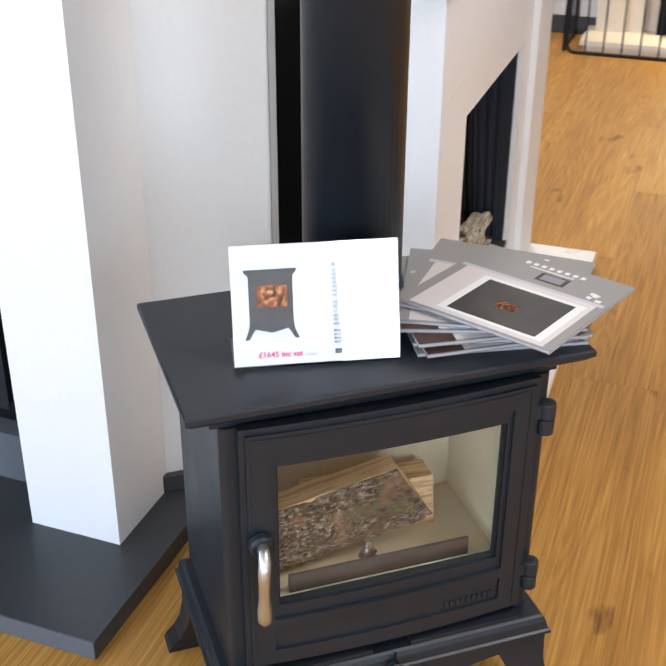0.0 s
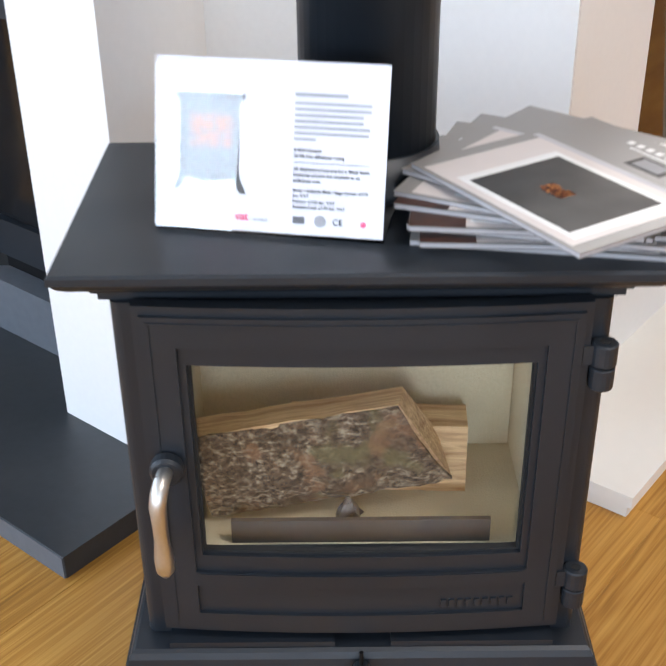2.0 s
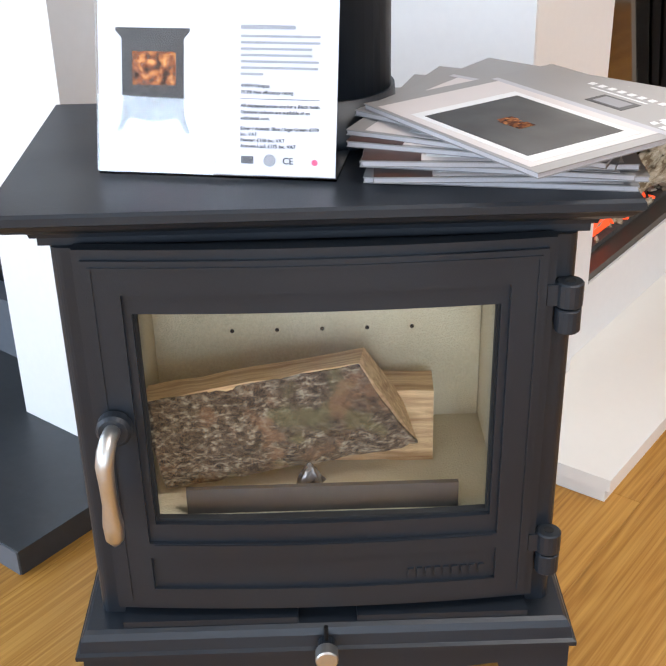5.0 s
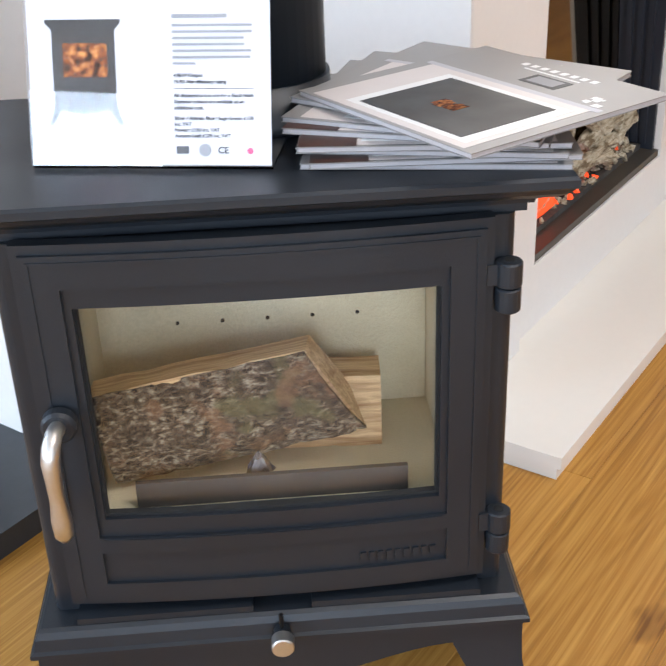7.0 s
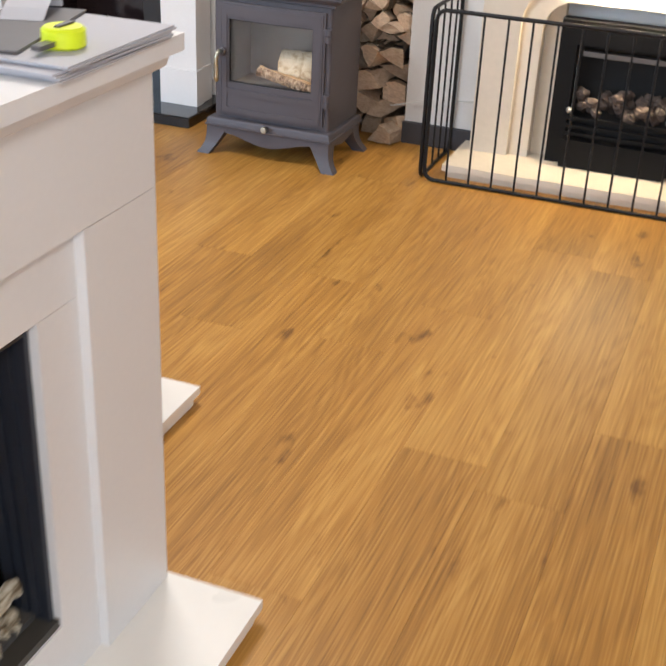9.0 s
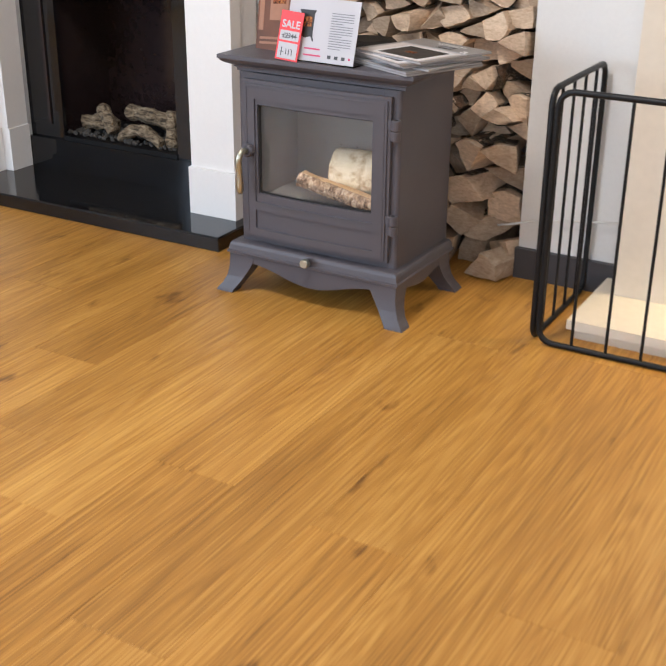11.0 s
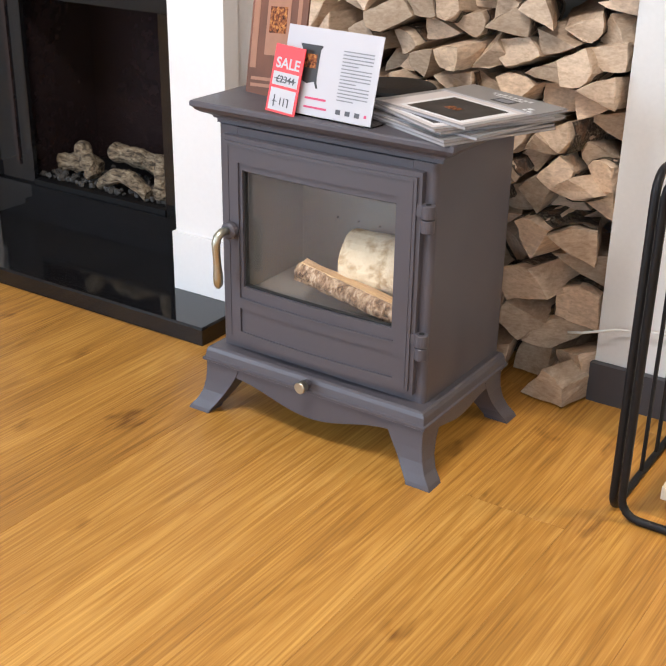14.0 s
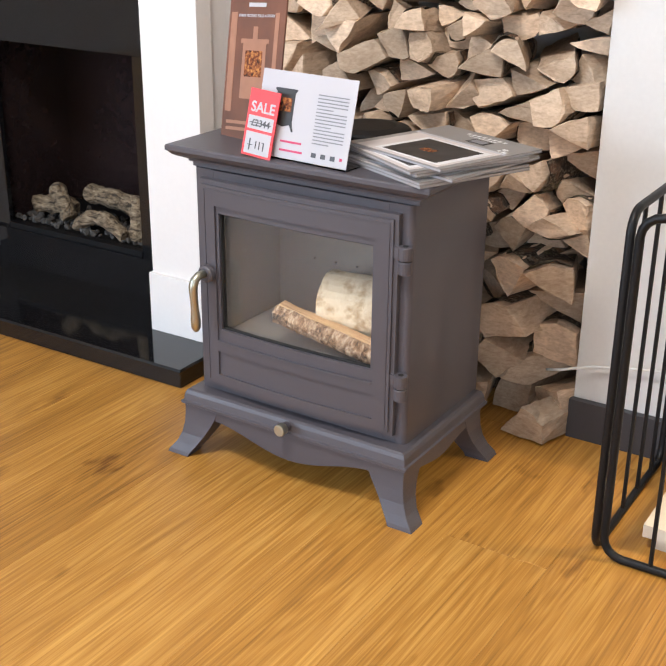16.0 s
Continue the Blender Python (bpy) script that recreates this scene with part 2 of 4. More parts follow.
# plain black of seal and fireback, also painted for the shade in gap and holes
M_void = mat("black_and_gap_shade", (0.008, 0.008, 0.008), 0.8, spread=0.2)
M_brick = mat("cream_vermiculite", (0.54, 0.485, 0.345), 0.9, spread=0.24, grain=420, bump=0.5, stain=9)
M_brick_grey = mat("grey_vermiculite", (0.165, 0.155, 0.14), 0.9, spread=0.14, grain=160, bump=0.5, stain=9)
M_glass = glass_mat("stove_glass", (0.97, 0.95, 0.92))
M_acrylic = glass_mat("clear_acrylic")
M_nickel = mat("brushed_nickel", (0.60, 0.585, 0.56), 0.40, 1.0, spread=0.06, grain=300, bump=0.05)
M_brass = mat("dull_brass", (0.50, 0.49, 0.40), 0.36, 1.0, spread=0.08, grain=300, bump=0.05)
M_paper = mat("white_paper", (0.50, 0.495, 0.525), 0.75, spread=0.01, bump=0.0, spec=0.25)
M_pages = mat("page_edges", (0.40, 0.38, 0.39), 0.6, spread=0.12, grain=900, bump=0.1)
M_cover = mat("grey_brochure_cover", (0.25, 0.24, 0.23), 0.4, spread=0.03, bump=0.0)
M_photo_frame = mat("printed_white_surround", (0.60, 0.55, 0.53), 0.4, spread=0.03, bump=0.0)
M_photo_dark = mat("printed_dark_room", (0.024, 0.022, 0.021), 0.5, spread=0.35, grain=14, bump=0.0, stain=20)
M_photo_warm = mat("printed_brown_interior", (0.145, 0.058, 0.032), 0.6, spread=0.4, grain=10, bump=0.0, stain=12)
M_photo_deep = mat("printed_dark_brown_room", (0.055, 0.022, 0.014), 0.45, spread=0.6, grain=60, bump=0.0, stain=40)
M_photo_tan = mat("printed_copper_stove", (0.34, 0.165, 0.10), 0.6, spread=0.15, bump=0.0)
M_ink = mat("grey_ink", (0.06, 0.06, 0.065), 0.5, spread=0.05, bump=0.0)
M_ink_pale = mat("pale_grey_ink", (0.22, 0.22, 0.235), 0.5, spread=0.05, bump=0.0)
M_red = mat("red_card", (0.70, 0.02, 0.02), 0.4, spread=0.04, bump=0.0)
M_ink_red = mat("crimson_ink", (0.55, 0.05, 0.13), 0.5, spread=0.04, bump=0.0)
M_silver_ink = mat("silver_ink", (0.72, 0.72, 0.72), 0.35, spread=0.04, bump=0.0)
M_flyer = mat("dark_flyer", (0.10, 0.09, 0.09), 0.35, spread=0.1, bump=0.0)
M_yellow = mat("fluorescent_yellow_plastic", (0.78, 0.90, 0.01), 0.4, spread=0.03, bump=0.03)
M_tube = mat("black_powder_coat", (0.008, 0.008, 0.009), 0.4, spread=0.1, grain=600, spec=0.25)
M_cream_stone = mat("cream_limestone", (0.66, 0.58, 0.47), 0.62, spread=0.05, grain=50, bump=0.12, stain=4)
M_coal = mat("ceramic_coal", (0.075, 0.055, 0.045), 0.9, spread=0.4, grain=40, bump=0.6, stain=14)
M_ember = mat("grey_ember_bed", (0.06, 0.055, 0.05), 0.9, spread=0.5, grain=90, bump=0.7, stain=30)
M_cer_log = bark_mat("ceramic_log", (0.035, 0.024, 0.014), (0.17, 0.125, 0.078), (0.34, 0.275, 0.185), 1.2, along=0.25)
M_pale_log = bark_mat("pale_ceramic_log", (0.16, 0.115, 0.065), (0.46, 0.40, 0.29), (0.66, 0.61, 0.50), 1.1, along=0.12, patches=((0.12, 0.075, 0.04),))
M_bark = bark_mat("lichened_bark", (0.012, 0.008, 0.006), (0.095, 0.064, 0.042), (0.38, 0.33, 0.24), 2.4, patches=((0.030, 0.020, 0.014), (0.12, 0.115, 0.045), (0.22, 0.11, 0.055), (0.02, 0.012, 0.010)), along=0.6, strong=0.55)
M_photo_fire = bark_mat("printed_flames", (0.016, 0.008, 0.006), (0.20, 0.055, 0.018), (0.62, 0.28, 0.08), 1.6, along=1.0, relief=0.0)
M_birch = bark_mat("birch_bark", (0.34, 0.24, 0.14), (0.55, 0.45, 0.31), (0.58, 0.49, 0.35), 0.30, along=1.0, patches=((0.40, 0.29, 0.18),), relief=0.4)
M_split = wood_mat("split_wood", (0.30, 0.15, 0.06), (0.74, 0.52, 0.29), 2.4, 0.75, 7, 0.12, bump=0.6)
M_stack = wood_mat("seasoned_split_wood", (0.44, 0.315, 0.215), (0.68, 0.53, 0.385), 2.0, 0.85, 7, 0.30, stretch=(7.0, 4.0, 14.0), bump=0.6)
M_floor = oak_mat()
M_bronze = mat("dark_bronze_mirror", (0.15, 0.115, 0.07), 0.07, 1.0, spread=0.08, bump=0.0)
M_navy = mat("blue_black_liner", (0.020, 0.024, 0.034), 0.35, spread=0.1)
M_lining = mat("black_glass_lining", (0.022, 0.014, 0.014), 0.12, spread=0.2)
M_glow_red = glow_mat("ember_glow", (1.0, 0.09, 0.02), 0.95)
M_cable = mat("white_cable", (0.7, 0.7, 0.68), 0.5, spread=0.02, bump=0.0)

# ---------------------------------------------------------------- mesh helpers


def thing(name, m, label="", category="", group="", kind=""):
    ob = new(name)
    ob.empty_display_size = 0.05
    ob.matrix_basis = m
    return tagged(ob, label, category, group, kind)


def finish(name, bm, material, bevel=0.0, smooth=False):
    if bevel:
        sharp = [e for e in bm.edges if len(e.link_faces) == 2 and e.calc_face_angle(0) > 0.6]
        bmesh.ops.bevel(bm, geom=sharp, offset=bevel, segments=2, affect="EDGES", profile=0.6, clamp_overlap=True)
    bmesh.ops.recalc_face_normals(bm, faces=bm.faces)
    me = bpy.data.meshes.new(name)
    if smooth:
        for f in bm.faces:
            f.smooth = True
    bm.to_mesh(me)
    bm.free()
    me.materials.append(material)
    return me


def part(name, bm, material, parent, label="", bevel=0.0, smooth=False, m=None):
    ob = new(name, finish(name, bm, material, bevel, smooth))
    ob.parent = parent
    if m is not None:
        ob.matrix_basis = m
    return tagged(ob, label)


def solid(name, bm, material, m, label="", category="", group="", kind="", bevel=0.0, smooth=False):
    ob = new(name, finish(name, bm, material, bevel, smooth))
    ob.matrix_basis = m
    return tagged(ob, label, category, group, kind)


def box(x0, x1, y0, y1, z0, z1, bm=None, cuts=0):
    bm = bm or bmesh.new()
    xs = [x0 + (x1 - x0) * i / (cuts + 1) for i in range(cuts + 2)]
    rings = [[bm.verts.new((x, y, z)) for y, z in ((y0, z0), (y1, z0), (y1, z1), (y0, z1))] for x in xs]
    for a, b in zip(rings, rings[1:]):
        for i in range(4):
            bm.faces.new((a[i], a[(i + 1) % 4], b[(i + 1) % 4], b[i]))
    bm.faces.new(rings[0][::-1])
    bm.faces.new(rings[-1])
    return bm


def loft(rings, bm=None, caps=True):
    """Closed rings of equal length, joined in turn."""
    bm = bm or bmesh.new()
    vs = [[bm.verts.new(p) for p in r] for r in rings]
    n = len(vs[0])
    for a, b in zip(vs, vs[1:]):
        for i in range(n):
            bm.faces.new((a[i], a[(i + 1) % n], b[(i + 1) % n], b[i]))
    if caps:
        bm.faces.new(vs[0][::-1])
        bm.faces.new(vs[-1])
    return bm


def prism(outline, d0, d1, axis="y", bm=None):
    """An outline swept along an axis; the outline is in the two other axes, in order."""
    def at(p, d):
        return {"x": (d, p[0], p[1]), "y": (p[0], d, p[1]), "z": (p[0], p[1], d)}[axis]
    return loft([[at(p, d0) for p in outline], [at(p, d1) for p in outline]], bm)


def disc_ring(c, r, axis, n=20):
    out = []
    for i in range(n):
        a, b = r * math.cos(math.tau * i / n), r * math.sin(math.tau * i / n)
        out.append({"x": (c[0], c[1] + a, c[2] + b), "y": (c[0] + a, c[1], c[2] + b), "z": (c[0] + a, c[1] + b, c[2])}[axis])
    return out


def rod(c, r, length, axis="z", n=20, bm=None, ends=0.0):
    step = Vector({"x": (1, 0, 0), "y": (0, 1, 0), "z": (0, 0, 1)}[axis])
    c = Vector(c)
    e = min(ends, r * 0.6, length * 0.4)
    rows = [(0, r - e), (e, r), (length - e, r), (length, r - e)] if e else [(0, r), (length, r)]
    return loft([disc_ring(c + step * d, q, axis, n) for d, q in rows], bm)


def tube(points, radii, n=10, bm=None):
    """A round bar along points, its radius given at each."""
    pts = [Vector(p) for p in points]
    rings = []
    side = None
    for i, p in enumerate(pts):
        t = (pts[min(i + 1, len(pts) - 1)] - pts[max(i - 1, 0)]).normalized()
        if side is None:
            side = t.orthogonal().normalized()
        side = (side - t * side.dot(t)).normalized()
        up = t.cross(side)
        r = radii[i] if not isinstance(radii, (int, float)) else radii
        rings.append([p + r * (math.cos(math.tau * k / n) * side + math.sin(math.tau * k / n) * up) for k in range(n)])
    return loft(rings, bm)


def rect_profile(profile, x0, x1, y0, y1, back=True):
    """A moulded slab: rectangle rings at (z, inset)."""
    rings = []
    for z, s in profile:
        yb = y1 - (s if back else 0)
        rings.append([(x0 + s, y0 + s, z), (x1 - s, y0 + s, z), (x1 - s, yb, z), (x0 + s, yb, z)])
    return loft(rings)


def words(name, text, size, material, parent, m, label="", align="LEFT"):
    """Writing in the built-in font as a thin mesh."""
    c = bpy.data.curves.new(name, "FONT")
    c.body, c.size, c.extrude, c.align_x = text, size, 0.0002, align
    c.offset = size * 0.02
    tmp = bpy.data.objects.new(name, c)
    scene.collection.objects.link(tmp)
    me = bpy.data.meshes.new_from_object(tmp.evaluated_get(bpy.context.evaluated_depsgraph_get()))
    bpy.data.objects.remove(tmp)
    me.materials.clear()
    me.materials.append(material)
    ob = new(name, me)
    ob.parent = parent
    ob.matrix_basis = m
    return tagged(ob, label)


def roughen(bm, amount, scale, seed=0.0):
    for v in bm.verts:
        q = v.co * scale + Vector((seed, seed * 1.7, -seed))
        v.co += Vector((noise.noise(q), noise.noise(q + Vector((9, 3, 1))), noise.noise(q + Vector((2, 7, 5))))) * amount


def frame_pose(origin, along, z=0.0):
    """A pose whose x axis runs along the given plan direction."""
    return Matrix.Translation((*origin, z)) @ Matrix.Rotation(math.atan2(along[1], along[0]), 4, "Z")


# plan frames: V the long display wall, W the white suite, L the suite beside the black stove
V = frame_pose((1.527, 4.257), (0.7908, -0.6121))
W = frame_pose((0.288, 0.543), (0.6117, 0.7911))
L = frame_pose((-0.398, 0.28), (0.775, -0.632))

# ---------------------------------------------------------------- room shell
X0, X1, Y0, Y1, TOP = -3.0, 5.2, -4.0, 6.6, 2.6
solid("ground", box(X0 - 0.2, X1 + 0.2, Y0 - 0.2, Y1 + 0.2, -0.14, -0.012), M_slate_cut, Matrix(), "plain screed slab under the laminate floor", "floor", kind="structure")
solid("ceiling", box(X0 - 0.2, X1 + 0.2, Y0 - 0.2, Y1 + 0.2, TOP, TOP + 0.1), M_plaster, Matrix(), "plain white plaster ceiling", "ceiling", kind="structure")
for nm, b in (("wall_east", (X1, X1 + 0.15, Y0, Y1, -0.01, TOP)), ("wall_north", (X0, X1, Y1, Y1 + 0.15, -0.01, TOP)),
              ("wall_west", (X0 - 0.15, X0, 3.55, Y1, -0.01, TOP))):
    solid(nm, box(*b), M_wall, Matrix(), "plain white painted showroom wall", "wall", kind="structure")
ww = bmesh.new()
for b in ((Y0, -2.75, 0, TOP), (-2.75, 3.55, 0, 0.42), (-2.75, 3.55, 2.36, TOP), (0.95, 1.05, 0.42, 2.36)):
    box(X0 - 0.15, X0, b[0], b[1], b[2], b[3], ww)
solid("wall_west_2", ww, M_wall, Matrix(), "white showroom wall with a wide shop window opening", "wall", kind="structure")
sw = bmesh.new()
for b in ((X0, -2.98, 0, TOP), (-2.02, -0.28, 0, TOP), (0.58, 2.08, 0, TOP), (3.32, X1, 0, TOP), (2.08, 3.32, 0, 0.42), (2.08, 3.32, 2.08, TOP), (-2.98, -2.02, 0, 0.28), (-2.98, -2.02, 1.92, TOP), (-0.28, 0.58, 0, 0.38), (-0.28, 0.58, 1.92, TOP)):
    box(b[0], b[1], Y0 - 0.15, Y0, b[2], b[3], sw)
solid("wall_south", sw, M_wall, Matrix(), "white showroom wall with two shop window openings and an added third", "wall", kind="structure")

# display wall with the log niche
dw = bmesh.new()
for b in ((-3.2, -1.03, 0, TOP), (-0.19, -0.02, 0, TOP), (-1.03, -0.19, 1.16, TOP)):
    box(b[0], b[1], 0.361, 0.48, b[2], b[3], dw)
solid("wall_1", dw, M_wall, V, "white painted display wall behind the black-lined fireplace", "wall", kind="structure")
nb = box(-0.02, 0.82, 0.66, 0.76, 0, TOP)
box(-0.02, 0.03, 0.361, 0.66, 0, TOP, nb)
solid("wall_2", nb, M_wall, V, "back and cheek of the firewood niche", "wall", kind="structure")
solid("wall_3", box(0.82, 3.2, 0.28, 0.76, 0, TOP), M_wall, V, "white painted wall with a dark grey skirting", "wall", kind="structure", bevel=0.004)
solid("baseboard", box(0.816, 1.14, 0.262, 0.279, 0, 0.086), M_skirt, V, "dark grey painted skirting board", "baseboard", kind="structure", bevel=0.003)

# partition behind the black stove: two white boards, the dark gap between painted black
solid("wall_4", box(-0.36, 0.022, 0.665, 0.72, 0, TOP), M_wall, Matrix(), "smooth white partition board behind the stove", "wall", kind="structure", bevel=0.003)
solid("trim", box(0.0225, 0.034, 0.66, 0.72, 0, TOP), mat("grey_trim", (0.35, 0.34, 0.32), 0.5), Matrix(), "grey edging strip of the partition board", "trim", kind="structure")
# the gap's darkness is put in as a black sheet closing it
solid("gap_shade_sheet", box(-1.6, 0.23, 0.95, 1.0, 0, TOP), M_void, Matrix(), "black sheet standing in for the shade inside the gap", "wall", kind="structure")
solid("baseboard", box(-0.30, 0.034, 0.648, 0.664, 0, 0.07), M_skirt, Matrix(), "dark grey skirting board", "baseboard", kind="structure", bevel=0.003)

# ---------------------------------------------------------------- stoves
BOW = 0.010


def bowed(bm):
    for v in bm.verts:
        v.co.y += 0.004 - BOW * (1 - min(1.0, (v.co.x / 0.211) ** 2))
    return bm


def leg_bm(sx, sy, rise=1.0, back=0.278):
    """A flared bracket foot at one corner; sx, sy give the corner."""
    rows = [(0.136, 0.249, 0.0, 0.080), (0.110, 0.249, 0.001, 0.072), (0.085, 0.250, 0.003, 0.062), (0.055, 0.255, 0.007, 0.052),
            (0.030, 0.264, 0.014, 0.048), (0.010, 0.277, 0.021, 0.049), (0.0, 0.281, 0.023, 0.050)]
    rings = []
    for z, x, out, w in rows:
        ya = -0.018 - out if sy < 0 else back + out
        yb = ya + w * 0.85 if sy < 0 else ya - w * 0.85
        xa, xb = sx * x, sx * (x - w)
        z *= rise
        r = [(xa, ya, z), (xb, ya, z), (xb, yb, z), (xa, yb, z)]
        rings.append(r)
    return loft(rings)


def apron_outline(half, low, high, top=0.138):
    pts = [(-half, top), (half, top)]
    n = 28
    for i in range(n + 1):
        u = 1 - 2 * i / n
        s = abs(u)
        z = low + (high - low) * (0.5 - 0.5 * math.cos(math.pi * min(1.0, s / 0.78)))
        if s > 0.90:
            z -= (s - 0.90) / 0.10 * 0.03
        pts.append((u * half, z))
    return pts


# heights and half widths: plinth foot, door, glass, lower panel, hinges, handle, top plate, depth
TALL = dict(base=0.134, door=(0.185, 0.580), half=0.2095, glass=(0.290, 0.519), pane=0.1625, step=(0.170, 0.270, 0.539), panel=(0.2135, 0.252), hinges=(0.537, 0.264), boss=0.410,
            top=0.0, plate=0.277, back=0.290, apron=(0.076, 0.112), word=True, knob=0.152)
LOW = dict(base=0.105, door=(0.157, 0.568), half=0.2110, glass=(0.278, 0.508), pane=0.1650, step=(0.172, 0.256, 0.522), panel=(0.184, 0.2335), hinges=(0.515, 0.280), boss=0.392,
           top=0.006, plate=0.2740, back=0.305, apron=(0.052, 0.086), word=False, knob=0.129)


def stove(m, paint, brick, label, metal, k):
    st = thing("stove", m, label, "stove")
    lift, back, base = k["top"], k["back"], k["base"]
    low, high = base + 0.026, 0.577 + lift
    g0, g1 = k["glass"]
    top = [(0.577, 0.036), (0.584, 0.036), (0.586, 0.031), (0.590, 0.030), (0.592, 0.026), (0.597, 0.014), (0.602, 0.007), (0.607, 0.003), (0.609, 0.0), (0.616, 0.0), (0.619, 0.002)]
    part("top_plate", rect_profile([(z + lift, q) for z, q in top], -k["plate"], k["plate"], -0.015, back + 0.022), paint, st, bevel=0.0012)
    for nm, b in (("side_panel", (-0.231, -0.217, 0.0302, back, low, high)), ("side_panel", (0.217, 0.231, 0.0302, back, low, high)), ("back_panel", (-0.2165, 0.2165, back - 0.012, back, low, high)),
                  ("roof_panel", (-0.2165, 0.2165, 0.031, back - 0.0125, high - 0.015, high - 0.001)), ("floor_panel", (-0.2165, 0.2165, 0.031, back - 0.0125, low, low + 0.02)),
                  ("front_rail", (-0.1855, 0.1855, 0.0145, 0.030, g1 + 0.006, high - 0.001)), ("front_rail", (-0.1855, 0.1855, 0.0145, 0.030, low, g0 - 0.012))):
        part(nm, box(*b), paint, st)
    for sx in (-1, 1):
        bend = [(0.221 + 0.010 * math.sin(a * 0.2618), 0.0245 - 0.010 * math.cos(a * 0.2618)) for a in range(7)]
        part("front_jamb", prism([(sx * x, y) for x, y in [(0.186, 0.0145)] + bend + [(0.231, 0.0301), (0.186, 0.0301)]], low, high, "z"), paint, st)
    # lining
    bed = g0 - 0.019
    part("fire_brick", box(-0.180, 0.180, 0.215, 0.235, bed + 0.001, g1), brick, st, "back lining board", bevel=0.002)
    part("fire_brick", box(-0.198, -0.1805, 0.034, 0.235, bed + 0.001, g1), brick, st, bevel=0.002)
    part("fire_brick", box(0.181, 0.198, 0.034, 0.235, bed + 0.001, g1), brick, st, bevel=0.002)
    part("fire_bed", box(-0.198, 0.198, 0.034, 0.235, bed - 0.017, bed), brick, st, bevel=0.002)
    part("baffle", prism([(0.235, g1 + 0.002), (0.235, g1 + 0.014), (0.07, g1 + 0.048), (0.07, g1 + 0.036)], -0.198, 0.198, "x"), brick, st)
    # nothing is drilled: black discs give the shade inside the holes
    for i in range(5):
        part("air_hole", rod((-0.094 + 0.0495 * i, 0.2135, g0 + 0.098), 0.0022, 0.002, "y", 10), M_void, st, "black disc for the shaded inside of a drilled air hole")
    if k["word"]:
        part("log_retainer", box(-0.136, 0.137, 0.040, 0.046, 0.272, 0.301), M_retainer, st, "grey-black steel log retainer", bevel=0.0015)
    # door, bowed forwards
    door = new("door")
    door.parent = st
    tagged(door, "bowed cast door with a glass pane")
    d0, d1 = k["door"]
    half, px = k["half"], k["pane"]
    sx_, s0, s1 = k["step"]
    p0, p1 = k["panel"]
    fr = bmesh.new()
    box(-half, -px, -0.001, 0.013, d0, d1, fr, 4)
    box(px, half, -0.001, 0.013, d0, d1, fr, 4)
    box(-px, px, -0.001, 0.013, g1, d1, fr, 14)
    box(-px, px, -0.001, 0.013, d0, g0, fr, 14)
    part("door_frame", bowed(fr), paint, door, bevel=0.0042)
    rs = bmesh.new()
    f0, f1 = -0.0052, -0.0012
    out = half - 0.0075
    box(-out, -sx_, f0, f1, d0 + 0.008, d1 - 0.009, rs, 3)
    box(sx_, out, f0, f1, d0 + 0.008, d1 - 0.009, rs, 3)
    box(-sx_, sx_, f0, f1, s1, d1 - 0.009, rs, 14)
    box(-sx_, sx_, f0, f1, p1, s0, rs, 14)
    box(-sx_, sx_, f0, f1, d0 + 0.008, p0, rs, 14)
    part("raised_border", bowed(rs), paint, door, bevel=0.0014)
    bead = bmesh.new()
    e0, e1, eo = d0 + 0.013, d1 - 0.0145, out - 0.006
    for b in ((-eo, -eo + 0.0026, e0, e1), (eo - 0.0026, eo, e0, e1), (-eo + 0.0026, eo - 0.0026, e1 - 0.0026, e1)):
        box(b[0], b[1], f0 - 0.0013, f0 - 0.0001, b[2], b[3], bead, 12)
    box(-sx_ + 0.004, sx_ - 0.004, f0 - 0.0013, f0 - 0.0001, s0 - 0.0042, s0 - 0.0012, bead, 14)
    part("bead_moulding", bowed(bead), paint, door, "fine cast bead line", bevel=0.0006)
    lip = bmesh.new()
    for a in ((-px, -px + 0.0030, g0, g1), (px - 0.0030, px, g0, g1), (-px + 0.003, px - 0.003, g0, g0 + 0.003), (-px + 0.003, px - 0.003, g1 - 0.003, g1)):
        box(a[0], a[1], 0.005, 0.0125, a[2], a[3], lip, 8)
    part("glass_seal", bowed(lip), M_void, door, "black glass seal")
    pane = part("pane", bowed(box(-px + 0.002, px - 0.002, 0.0127, 0.0165, g0 - 0.004, g1 + 0.004, cuts=14)), M_glass, door, "clear ceramic glass pane", smooth=False)
    pane.visible_shadow = False
    # lever handle
    zb = k["boss"]
    part("handle_boss", rod((-0.188, -0.020, zb - 0.002), 0.0165, 0.016, "y", 24, ends=0.003), paint, door, smooth=False)
    pts = [(-0.188, -0.015, 0.0), (-0.190, -0.034, 0.0), (-0.192, -0.043, -0.007), (-0.194, -0.046, -0.020), (-0.194, -0.045, -0.042), (-0.194, -0.043, -0.064), (-0.194, -0.042, -0.087), (-0.194, -0.042, -0.103), (-0.194, -0.042, -0.110)]
    part("handle", tube([(x, y, zb + z) for x, y, z in pts], [0.0075, 0.008, 0.0085, 0.0085, 0.0075, 0.0075, 0.0098, 0.0090, 0.004], 14), metal, door, "satin metal lever handle", smooth=True)
    for z in k["hinges"]:
        h = bmesh.new()
        rod((0.2235, 0.005, z - 0.024), 0.0125, 0.024, "z", 18, h, ends=0.0015)
        rod((0.2235, 0.005, z - 0.049), 0.0120, 0.0235, "z", 18, h, ends=0.0015)
        box(0.203, 0.221, 0.000, 0.012, z - 0.022, z - 0.002, h)
